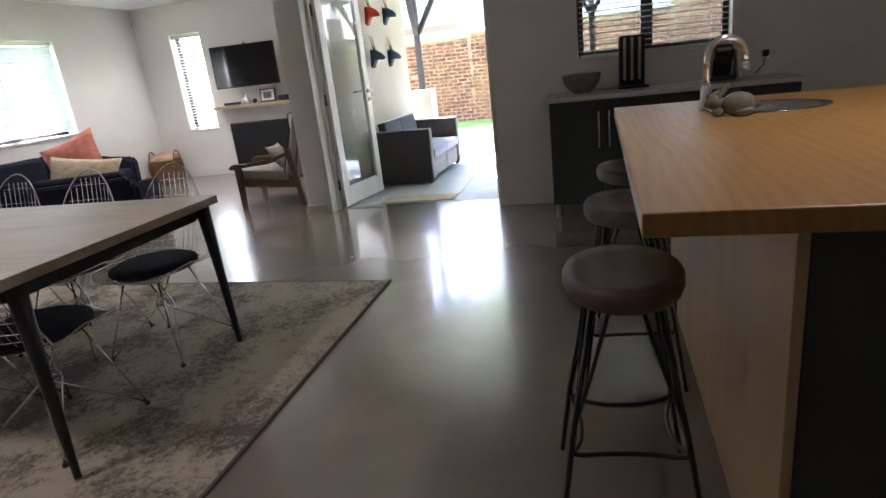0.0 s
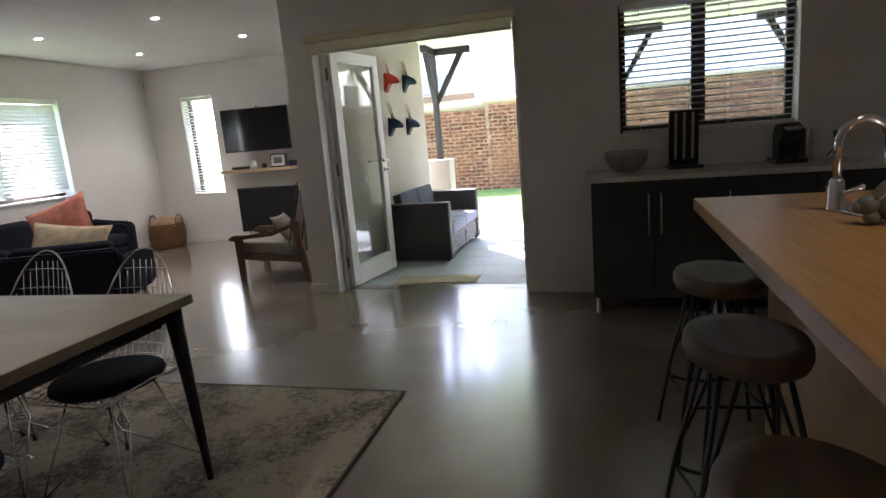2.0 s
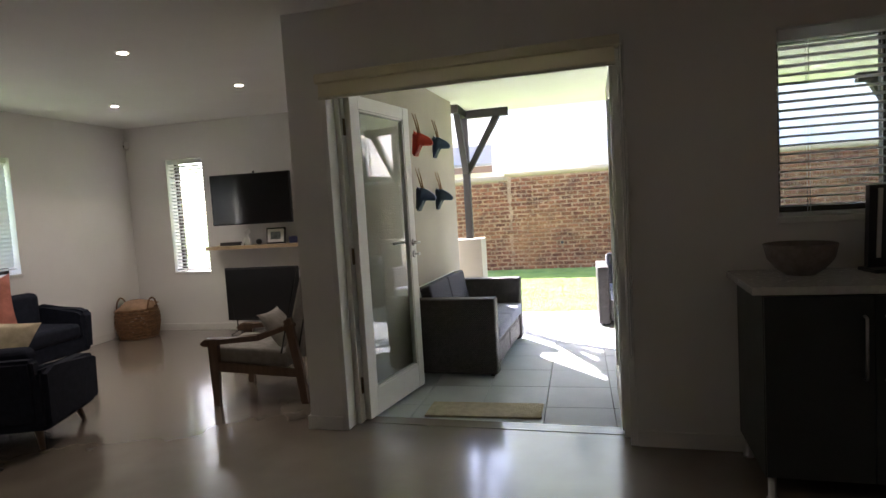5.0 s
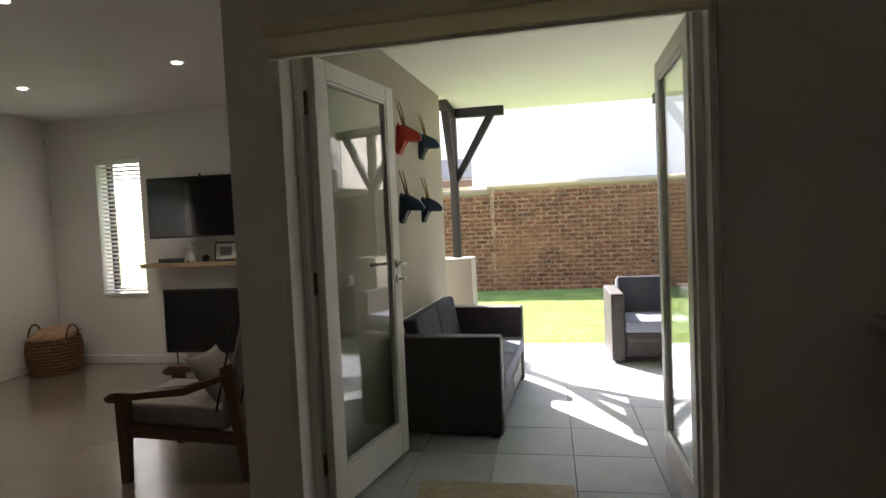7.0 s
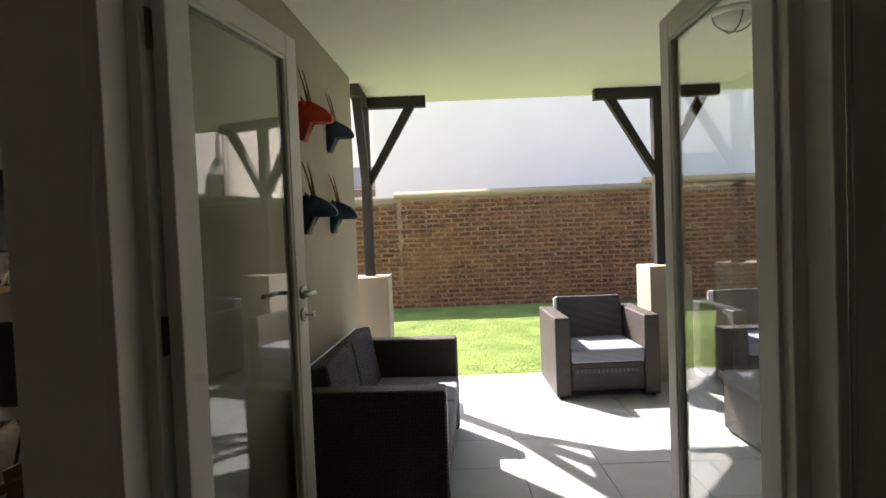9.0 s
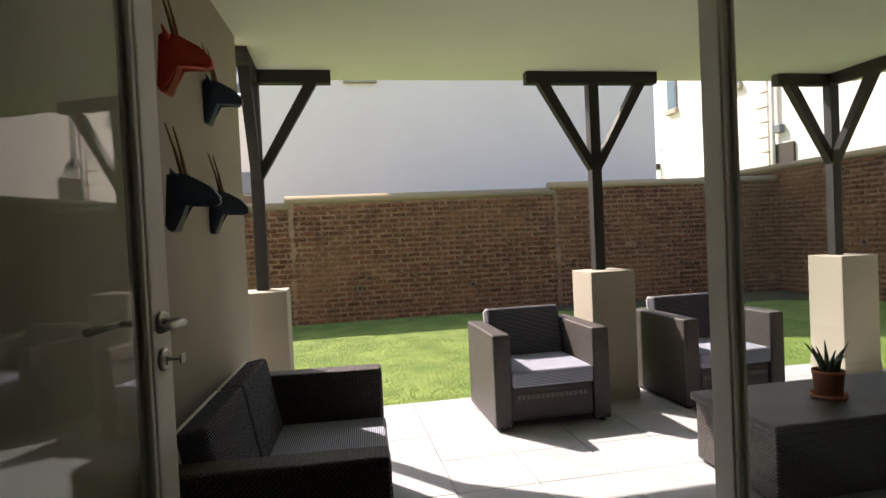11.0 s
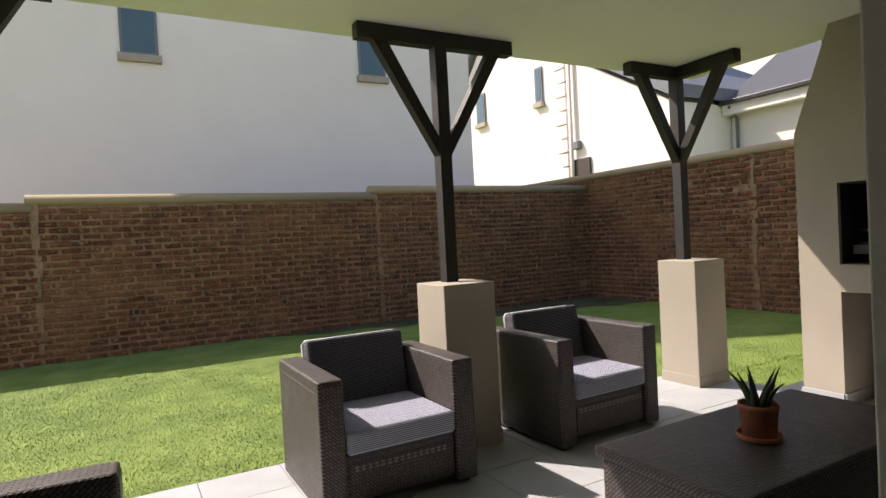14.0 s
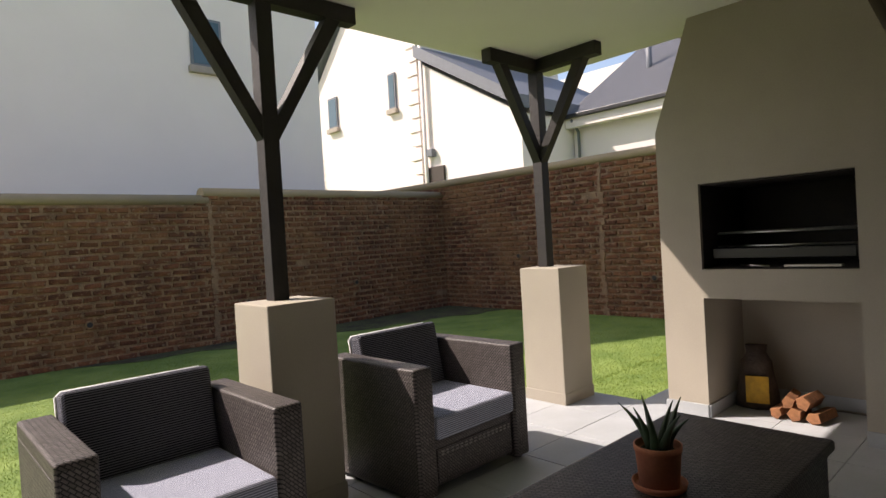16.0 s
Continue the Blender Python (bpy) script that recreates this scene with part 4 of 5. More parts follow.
b = B(); bx(b, -0.10, 0.045, -0.10, 0.10, 0.08, 0.10, 0.004); tube(b, [(0, 0.08, 0.03), (0.08, 0.16, 0.03), (0.0, 0.29, 0.03)], 0.018, 8); bx(b, -0.06, 0.286, -0.13, 0.06, 0.312, 0.13, 0.003); part("wall_arm", b, PLASTIC, t)
b = B(); lathe(b, [(0.012, 0), (0.012, 0.02), (0.006, 0.026)], 12, (0.05, 0.02, 0.285)); part("camera_bar", b, PLASTIC, t)
b = B(); bx(b, -5.10, 7.83, 0.985, -3.75, 8.069, 1.025, 0.003)
solo("wall_shelf", b, OAK, "thick floating oak shelf below the television", "shelf")
b = B(); bx(b, -4.95, 7.90, 1.026, -4.62, 8.04, 1.065, 0.004)
solo("media_player", b, PLASTIC, "flat black media player on the oak shelf", "media player")
t = thing("figurine", "small white figurine sitting on the oak shelf", "figurine", pose(-4.58, 7.90, 1.026))
b = B(); lathe(b, [(0.035, 0), (0.04, 0.02), (0.028, 0.10), (0.016, 0.125)], 16); bmesh.ops.create_uvsphere(b, u_segments=14, v_segments=10, radius=0.034, matrix=Matrix.Translation((0, 0, 0.155))); tube(b, [(0.02, -0.02, 0.09), (0.06, -0.05, 0.0)], 0.014, 8); tube(b, [(-0.02, -0.02, 0.09), (-0.05, -0.05, 0.0)], 0.014, 8)
part("body", b, WHITE, t)
b = B(); bmesh.ops.create_uvsphere(b, u_segments=16, v_segments=10, radius=0.035, matrix=Matrix.Translation((0, 0, 0.033)))
solo("ornament", b, PLASTIC, "small round black ornament on the oak shelf", "ornament", pose(-4.44, 7.90, 1.025))
t = thing("picture_frame", "small black framed landscape photo standing on the shelf", "picture", pose(-4.23, 7.90, 1.027, -8, 0, 0))
b = B(); bx(b, -0.12, 0, 0, 0.12, 0.016, 0.185, 0.003); part("frame", b, PLASTIC, t)
b = B(); bx(b, -0.102, -0.003, 0.018, 0.102, -0.001, 0.167); part("mount", b, WHITE, t)
b = B(); bx(b, -0.062, -0.006, 0.05, 0.062, -0.004, 0.135); part("photo", b, paint("photo", (0.12, 0.14, 0.13), 0.4, vary=0.6, scale=18), t)
b = B(); bx(b, -4.06, 7.89, 1.026, -3.94, 8.0, 1.10, 0.004)
solo("small_box", b, paint("navy_card", (0.02, 0.022, 0.07), 0.6), "small navy blue box on the oak shelf", "box")

t = thing("panel_heater", "black panel heater standing on wire feet", "heater", pose(-4.42, 7.86, 0))
b = B(); bx(b, -0.47, -0.012, 0.155, 0.47, 0.012, 0.77, 0.01); part("panel", b, PLASTIC, t, "dark glass panel")
b = B(); tube(b, [(-0.45, -0.014, 0.75), (-0.39, -0.014, 0.17), (0.39, -0.014, 0.17), (0.45, -0.014, 0.75)], 0.006, 6, closed=True); part("trim", b, BLACK, t)
for x in (-0.36, 0.36):
    b = B(); tube(b, [(x, 0, 0.16), (x, 0, 0.03), (x - 0.01, -0.12, 0.006)], 0.008, 8); tube(b, [(x, 0, 0.04), (x - 0.01, 0.12, 0.006)], 0.008, 8); part("foot", b, BLACK, t)
t = thing("alarm_sensor", "white motion sensor in the corner of the ceiling", "sensor", pose(-6.20, 8.02, 2.31, 0, 0, -40))
b = B(); bx(b, -0.03, -0.035, -0.055, 0.03, 0.02, 0.055, 0.012, 3); part("housing", b, WHITE, t)
b = B(); bx(b, -0.02, -0.038, -0.03, 0.02, -0.034, 0.005, 0.002); part("lens", b, CLOTH_GREY, t)

# armchair: faces into the living room; local x runs from front to back
t = thing("armchair", "wooden framed armchair with grey cushions and curved arms", "armchair", pose(-3.44, 5.46, 0, 0, 0, 6))
for y in (0.0, 0.56):
    b = B(); prism(b, [(-0.02, 0.0), (0.025, 0.0), (0.045, 0.44), (-0.03, 0.46)], "y", y, y + 0.04); part("leg", b, CHAIR_WOOD, t)
    b = B(); prism(b, [(0.64, 0.0), (0.69, 0.0), (0.66, 0.30), (0.60, 0.62), (0.55, 0.60), (0.60, 0.30)], "y", y, y + 0.04); part("leg", b, CHAIR_WOOD, t)
    b = B(); prism(b, [(-0.09, 0.455), (-0.04, 0.49), (0.10, 0.485), (0.35, 0.50), (0.62, 0.585), (0.63, 0.555), (0.36, 0.465), (0.10, 0.45), (-0.06, 0.43)], "y", y - 0.012, y + 0.052); bmesh.ops.bevel(b, geom=b.edges[:], offset=0.006, segments=2, affect="EDGES"); part("armrest", b, CHAIR_WOOD, t, "curved wooden armrest")
    b = B(); prism(b, [(0.0, 0.25), (0.64, 0.19), (0.64, 0.25), (0.0, 0.32)], "y", y + 0.006, y + 0.034); part("seat_rail", b, CHAIR_WOOD, t)
b = B(); bx(b, 0, 0, 0, 0.58, 0.515, 0.13, 0.035, 3); part("seat_cushion", b, CLOTH_GREY, t, "grey linen seat cushion with dark piping", pose(-0.03, 0.043, 0.295, 0, 5, 0))
b = B(); bx(b, 0, 0, 0, 0.13, 0.515, 0.65, 0.045, 3); part("back_cushion", b, CLOTH_GREY, t, "grey linen back cushion with dark piping", pose(0.50, 0.043, 0.32, 0, 16, 0))
for y in (0.044, 0.556):
    b = B(); tube(b, [(0.50, y, 0.36), (0.655, y, 0.955), (0.715, y, 0.965), (0.765, y, 0.935), (0.62, y, 0.33)], 0.006, 6); part("piping", b, BLACK, t)
b = B(); pillow(b, 0.36, 0.36, 0.12); part("lumbar_cushion", b, CLOTH_GREY, t, "small pale grey cushion", pose(0.41, 0.30, 0.475, 0, 56, 0))

# ---- patio ----
def wicker_box(bm, *c):
    return bx(bm, *c, 0.012, 3)


def wicker_chair(m, w, seats, name, label, cat, group):
    """A moulded wicker seat; local x along its width, y from front (0) to back, on stub feet."""
    d, h, arm = 0.68, 0.615, 0.115
    t = thing(name, label, cat, m, group)
    for x in (0.0, w - arm):
        b = B(); wicker_box(b, x, 0, 0.02, x + arm, d, h); a = part("arm_panel", b, WICKER, t)
        b = B(); bx(b, x + 0.012, -0.003, 0.03, x + arm - 0.012, 0.01, h - 0.02, 0.002); part("corner_post", b, WICKER, a)
        o = x - 0.002 if x == 0 else x + arm - 0.004
        b = B(); bx(b, o, 0.03, 0.05, o + 0.006, d - 0.03, 0.056, 0.002); part("moulding", b, WICKER, a)
        b = B(); bx(b, o, 0.03, h - 0.06, o + 0.006, d - 0.03, h - 0.054, 0.002); part("moulding", b, WICKER, a)
    b = B(); wicker_box(b, arm, d - 0.06, 0.05, w - arm, d, h - 0.02); part("back_panel", b, WICKER, t)
    b = B(); wicker_box(b, arm, 0.02, 0.05, w - arm, d - 0.06, 0.265); part("seat_box", b, WICKER, t)
    for k in range(seats):
        c0, c1 = arm + (w - 2 * arm) * k / seats, arm + (w - 2 * arm) * (k + 1) / seats
        b = B(); bx(b, c0 + 0.015, 0.014, 0.07, c1 - 0.015, 0.024, 0.225, 0.003); part("front_panel", b, WICKER, t)
        # small pale blocks in place of holes with light behind
        b = B()
        for i in range(int((c1 - c0) / 0.035)):
            for j in range(2):
                bx(b, c0 + 0.04 + i * 0.032, 0.0125, 0.19 + j * 0.014, c0 + 0.056 + i * 0.032, 0.016, 0.198 + j * 0.014)
        part("vent_holes", b, VENT_LIT, t)
        b = B(); bx(b, c0 + 0.004, -0.012, 0.268, c1 - 0.004, d - 0.07, 0.375, 0.02, 3)
        s = part("seat_cushion", b, STRIPE_SUNLIT, t, "grey pinstriped seat cushion, painted pale as in sun")
        b = B(); bx(b, 0, 0, 0, c1 - c0 - 0.01, 0.11, 0.365, 0.022, 3)
        s = part("back_cushion", b, STRIPE_SHADED, t, "grey pinstriped back cushion, painted dark as in shade", pose(c0 + 0.005, d - 0.20, 0.355, -11, 0, 0))
        b = B(); tube(b, [(0.0, 0.098, 0.0), (0.0, 0.098, 0.347), (0.015, 0.098, 0.363), (c1 - c0 - 0.025, 0.098, 0.363), (c1 - c0 - 0.01, 0.098, 0.347), (c1 - c0 - 0.01, 0.098, 0.0)], 0.0075, 6); part("piping", b, PIPE, s, "pale piped edge")
    for x in (0.03, w - 0.06):
        for y in (0.03, d - 0.06):
            b = B(); bx(b, x, y, 0, x + 0.03, y + 0.03, 0.03, 0.003); part("foot", b, PLASTIC, t)
    return t


CH = "patio armchairs"
wicker_chair(pose(-0.68, 8.055, -0.008, 0, 0, 0.3), 0.785, 1, "patio_armchair", "brown wicker patio armchair with grey pinstriped cushions", "armchair", CH)
wicker_chair(pose(0.662, 8.08, -0.008, 0, 0, 1.5), 0.79, 1, "patio_armchair", "brown wicker patio armchair with grey pinstriped cushions", "armchair", CH)
wicker_chair(pose(-1.50, 6.225, -0.008, 0, 0, 86.6), 1.325, 2, "patio_sofa", "brown wicker two-seat patio sofa with grey pinstriped cushions", "sofa", "")

t = thing("coffee_table", "low brown wicker patio table with a flat lid", "table", pose(0.19, 6.70, -0.008, 0, 0, 0))
b = B(); wicker_box(b, 0.02, 0.02, 0.02, 1.29, 0.60, 0.325); part("body", b, WICKER, t)
b = B(); wicker_box(b, 0, 0, 0.327, 1.31, 0.62, 0.37); part("lid", b, WICKER, t, "woven lid")
for x in (0.04, 1.23):
    for y in (0.04, 0.54):
        b = B(); bx(b, x, y, 0, x + 0.04, y + 0.04, 0.03, 0.003); part("foot", b, PLASTIC, t)
t = thing("potted_aloe", "small spiky aloe in a terracotta pot and saucer", "plant", pose(0.735, 6.99, 0.362))
b = B(); lathe(b, [(0.062, 0.0), (0.078, 0.004), (0.084, 0.022), (0.080, 0.024), (0.072, 0.010)], 32); part("saucer", b, TERRA, t)
b = B(); lathe(b, [(0.060, 0.010), (0.069, 0.118), (0.072, 0.120), (0.073, 0.138), (0.066, 0.139), (0.064, 0.12)], 32); part("pot", b, TERRA, t, "terracotta pot")
b = B(); lathe(b, [(0.066, 0.116), (0.04, 0.124), (0.01, 0.126)], 24); part("soil", b, SOIL, t)
for k in range(8):
    a, tilt, ln = k * 2.4, 0.18 + 0.42 * random.random(), 0.12 + 0.05 * random.random()
    r0 = 0.012 + 0.02 * random.random()
    c, s = math.cos(a), math.sin(a)
    pts = []
    for j in range(6):
        q = j / 5
        out = r0 + ln * q * math.sin(tilt) * (0.6 + 0.6 * q)
        pts.append((out * c, out * s, 0.118 + ln * q * math.cos(tilt * (0.7 + 0.4 * q))))
    b = B(); tube(b, pts, 0.018, 7, r_end=0.0012); part("leaf", b, ALOE, t)


def head(y, z, mat, label):
    """An antelope head on the wall, one plain shape with two straight horns."""
    b = B()
    prism(b, [(-0.015, -0.10), (0.012, -0.12), (0.05, -0.02), (0.15, -0.035), (0.165, -0.01), (0.13, 0.035), (0.06, 0.075), (0.0, 0.085)], "y", -0.034, 0.034)
    bmesh.ops.bevel(b, geom=b.edges[:], offset=0.008, segments=2, affect="EDGES")
    for v in b.verts:
        v.co.y *= 1.25 - 4.2 * max(0, v.co.x - 0.02)
    for e in (-1, 1):
        bmesh.ops.create_cone(b, segments=8, radius1=0.014, radius2=0.002, depth=0.075, matrix=Matrix.Translation((0.03, e * 0.058, 0.075)) @ Euler((e * -1.2, 0.2, 0)).to_matrix().to_4x4())
    t = solo("antelope_head", b, mat, label, "wall ornament", pose(-2.158, y, z, 0, 0, -6), "antelope heads on the wall")
    for f in t.data.polygons:
        f.use_smooth = True
    t.data.materials.append(HORN)
    b = B()
    b.from_mesh(t.data)
    for e in (-1, 1):
        n0 = len(b.faces)
        tube(b, [(0.045, e * 0.016, 0.07), (0.03, e * 0.026, 0.15), (0.005, e * 0.036, 0.245)], 0.0085, 8, r_end=0.002)
        b.faces.ensure_lookup_table()
        for f in b.faces[n0:]:
            f.material_index = 1
    b.to_mesh(t.data)
    b.free()


head(6.62, 1.88, RED, "red antelope head with long straight horns on the wall")
for y, z in ((7.30, 1.91), (6.62, 1.42), (7.30, 1.42)):
    head(y, z, BLUE, "dark blue antelope head with gilt horns on the wall")


def pillar(x, y, arms, label):
    """A plastered pier with a timber post, beams along the given ways and slanting braces."""
    s = 0.34
    t = thing("pillar", "square beige plastered pier at the patio edge", "pillar", pose(x, y, -0.02), "patio piers")
    b = B(); bx(b, 0, 0, 0, s, s, 0.955, 0.006); part("shaft", b, OUTWALL, t)
    b = B()
    for x0, y0, x1, y1 in ((-0.005, -0.005, s + 0.005, 0), (-0.005, s, s + 0.005, s + 0.005), (-0.005, 0, 0, s), (s, 0, s + 0.005, s)):
        bx(b, x0, y0, 0.0, x1, y1, 0.09, 0.002)
    part("plinth", b, OUTWALL, t)
    cx, cy, k = x + s / 2, y + s / 2 + 0.06, 0.04
    t = thing("timber_post", label, "post", pose(cx, cy, 0.935), "timber posts")
    top = H_OUT - 0.935
    b = B(); bx(b, -k, -k, 0, k, k, top - 0.09, 0.003); part("upright", b, TIMBER, t)
    one = [(-1, 0), (1, 0)] if arms == "xx" else [(1, 0), (0, -1)] if arms == "right" else [(-1, 0), (0, -1)]
    for ux, uy in one:
        b = B()
        e = 0.525
        if ux:
            x0, x1 = sorted((0 if len(one) == 2 and arms == "xx" else -ux * k, ux * e)); bx(b, x0, -k, top - 0.09, x1, k, top - 0.002, 0.003)
        else:
            y0, y1 = sorted((-k - 0.001, uy * e)); bx(b, -k, y0, top - 0.09, k, y1, top - 0.002, 0.003)
        part("beam", b, TIMBER, t)
        o = [(k * 0.9, top - 0.63), (k * 0.9, top - 0.745), (0.43, top - 0.09), (0.345, top - 0.09)]
        b = B()
        if ux:
            prism(b, [(ux * p, q) for p, q in o], "y", -k * 0.85, k * 0.85)
        else:
            prism(b, [(uy * p, q) for p, q in o], "x", -k * 0.85, k * 0.85)
        part("brace", b, TIMBER, t, "slanting timber brace")


pillar(-2.285, 8.45, "right", "dark stained timber post with beams and slanting braces")
pillar(0.18, 8.45, "xx", "dark stained timber post with beams and slanting braces")
pillar(2.32, 8.48, "left", "dark stained timber corner post with beams and braces")

# built-in barbecue with a hood, a fire box above and a wood store below
X = 2.61
t = thing("braai", "built-in beige plastered barbecue with chimney hood", "barbecue", pose(X, 7.23, -0.02))
W2, N2 = 0.655, 0.40
def slab(name, y0, y1, z0, z1, x0=0.0, x1=0.75):
    b = B(); bx(b, x0, y0, z0, x1, y1, z1); part(name, b, OUTWALL, t)
slab("jamb", N2, W2, 0, 1.44); slab("jamb", -W2, -N2, 0, 1.44)
slab("hearth", -N2, N2, 0.745, 0.92)
slab("back_wall", -N2, N2, 0, 0.745, 0.60, 0.75)
b = B(); prism(b, [(-W2, 1.44), (W2, 1.44), (W2, 1.79), (0.40, 2.488), (-0.40, 2.488), (-W2, 1.79)], "x", 0, 0.75); part("hood", b, OUTWALL, t, "tapered plastered hood")
for c in ((0.03, N2 - 0.004, 0.921, 0.72, N2 - 0.001, 1.438), (0.03, -N2 + 0.001, 0.921, 0.72, -N2 + 0.004, 1.438), (0.70, -N2 + 0.004, 0.921, 0.74, N2 - 0.004, 1.438), (0.03, -N2 + 0.004, 0.921, 0.70, N2 - 0.004, 0.925), (0.03, -N2 + 0.004, 1.43, 0.70, N2 - 0.004, 1.438)):
    b = B(); bx(b, *c); part("fire_box_plate", b, SOOT_AND_SHADE, t, "sooted steel plate of the fire box")
b = B(); tube(b, [(0.16, -0.36, 1.13), (0.16, 0.36, 1.13)], 0.006, 8); tube(b, [(0.16, -0.36, 1.05), (0.16, 0.36, 1.05)], 0.006, 8)
part("grid_rail", b, STEEL, t, "steel rail of the cooking grid")
for k in range(20):
    b = B(); tube(b, [(0.16, -0.35 + k * 0.037, 1.136), (0.55, -0.35 + k * 0.037, 1.136)], 0.0028, 5); part("grid_bar", b, STEEL, t)
b = B(); bx(b, 0.10, -0.37, 0.98, 0.13, 0.37, 1.04, 0.004); part("fender", b, PLASTIC, t)
b = B(); bx(b, 0.10, -0.30, 0.926, 0.16, -0.02, 0.94, 0.003); tube(b, [(0.08, 0.05, 0.932), (0.12, 0.22, 0.94)], 0.006, 6); part("tongs", b, STEEL, t)
for c in ((-0.012, N2, 0, 0.0, W2 + 0.012, 0.09), (-0.012, -W2 - 0.012, 0, 0.0, -N2, 0.09), (0.588, -N2, 0.012, 0.599, N2, 0.09), (0.0, N2 - 0.012, 0, 0.588, N2 - 0.001, 0.09)):
    b = B(); bx(b, *c, 0.002); part("tile_skirting", b, TILE, t)
t = thing("charcoal_bag", "half empty brown charcoal sack with a yellow label", "sack", pose(2.99, 7.48, -0.008, 0, 0, 12))
b = B()
rings = []
for k in range(9):
    z = 0.4 * k / 8
    rx, ry = 0.06 + 0.03 * math.sin(k * 0.5), 0.11 + 0.02 * math.sin(k * 0.7 + 1) - (0.05 if k > 6 else 0)
    rings.append([b.verts.new((rx * math.cos(a) + 0.008 * random.uniform(-1, 1), ry * math.sin(a) + 0.008 * random.uniform(-1, 1), z)) for a in [j * math.pi / 8 for j in range(16)]])
for r0, r1 in zip(rings, rings[1:]):
    for j in range(16):
        b.faces.new((r0[j], r0[(j + 1) % 16], r1[(j + 1) % 16], r1[j])).smooth = True
b.faces.new(rings[0][::-1]); b.faces.new(rings[-1])
part("sack", b, BAGDARK, t)
b = B(); bx(b, -0.100, -0.075, 0.05, -0.092, 0.055, 0.22, 0.003); part("label", b, BAG, t, "yellow printed label")
for k, (y, z, r) in enumerate(((0.0, 0.05, 0.05), (-0.11, 0.05, 0.052), (0.095, 0.045, 0.045), (-0.055, 0.13, 0.05), (0.045, 0.125, 0.045))):
    b = B()
    o = [(0.86 * r * math.cos(a) * random.uniform(0.7, 1.15), 0.86 * r * math.sin(a) * random.uniform(0.7, 1.15)) for a in [math.pi * 2 * j / 5 + k for j in range(5)]]
    prism(b, o, "x", -0.10, 0.10)
    low = min(v.co.z for v in b.verts)
    solo("firewood_log", b, LOG, "short split firewood log stacked in the wood store", "log", pose(2.90, 7.22 + y, -0.008 - low if z < 0.06 else z - 0.022, 0, 0, random.uniform(-12, 12)), "firewood logs")

t = thing("bulkhead_light", "round white bulkhead light with a wire guard on the soffit", "light", pose(0.14, 6.94, H_OUT))
b = B(); lathe(b, [(0.12, 0), (0.125, -0.02), (0.11, -0.03)][::-1], 28); part("base", b, WHITE, t)
b = B(); lathe(b, [(0.02, -0.105), (0.07, -0.085), (0.10, -0.03)], 28); part("globe", b, paint("opal_glass", (0.8, 0.8, 0.76), 0.2, bump=0), t, "opal glass globe")
b = B(); tube(b, [(0.112 * math.cos(a), 0, -0.03 - 0.085 * math.sin(a)) for a in [math.pi * k / 10 for k in range(11)]], 0.004, 6); tube(b, [(0, 0.112 * math.cos(a), -0.03 - 0.085 * math.sin(a)) for a in [math.pi * k / 10 for k in range(11)]], 0.004, 6); part("guard", b, PLASTIC, t, "dark wire guard")
b = B(); bx(b, -1.86, 5.36, 0, -1.115, 5.62, 0.014, 0.004)
solo("doormat", b, JUTE, "flat tan fibre doormat outside the patio doors", "doormat", pose(0, 0, -0.008))

# ---- garden and neighbours ----
def far_house(name, label, blocks, roofs):
    t = thing(name, label, "house", pose(0, 0, -0.3))
    for c in blocks:
        b = B(); bx(b, *c); part("wall", b, HOUSE, t)
    return t


def far_window(t, m, w, h, sill=True):
    """A window on a far wall; local x along it, y outwards is minus."""
    b = B(); bx(b, 0, -0.03, 0, w, 0.05, h, 0.0); win = part("window", b, FLASH, t, "dark framed window", m)
    b = B(); bx(b, 0.05, -0.038, 0.05, w - 0.05, -0.031, h - 0.05); part("pane", b, PANE_BLUE, win)
    if sill:
        b = B(); bx(b, -0.05, -0.10, -0.14, w + 0.05, 0.02, -0.005, 0.01); part("sill", b, SILLM, win, "stone sill")


t = far_house("neighbour_house", "tall white rendered neighbouring house in shade", [(-3.05, 17.502, 0, 6.15, 19.5, 7.7)], [])
for x in (-1.17, 3.35):
    far_window(t, pose(x, 17.5, 5.10), 0.62, 0.95)
# unseen gable and roof, sized for the shadow they throw on the garden
b = B(); prism(b, [(-3.05, 7.701), (6.15, 7.701), (1.55, 12.2)], "y", 17.502, 19.5); part("gable", b, HOUSE, t)
b = B(); prism(b, [(-3.4, 7.40), (1.55, 12.25), (6.5, 7.40), (6.5, 7.58), (1.55, 12.43), (-3.4, 7.58)], "y", 17.3, 19.7); part("roof", b, ROOF, t)

t = far_house("neighbour_house", "white rendered house in sunshine with stone quoins", [], [])
b = B(); prism(b, [(17.3, 0), (22.15, 0), (22.15, 6.5), (19.7, 8.9), (17.3, 7.4)], "x", 9.0, 15.0); part("wall", b, HOUSE, t)
b = B(); prism(b, [(14.1, 0), (17.298, 0), (17.298, 6.0), (14.1, 4.12)], "x", 9.0, 15.0); part("wall", b, HOUSE, t, "lower wing wall")
b = B(); prism(b, [(13.95, 4.18), (17.298, 6.12), (17.298, 6.42), (13.95, 4.46)], "x", 8.82, 15.0); part("roof", b, FLASH, t, "sloping slate grey verge")
b = B(); prism(b, [(22.35, 6.5), (19.7, 9.1), (17.3, 7.6), (17.3, 7.75), (19.7, 9.3), (22.35, 6.7)], "x", 8.8, 15.2); part("roof", b, FLASH, t)
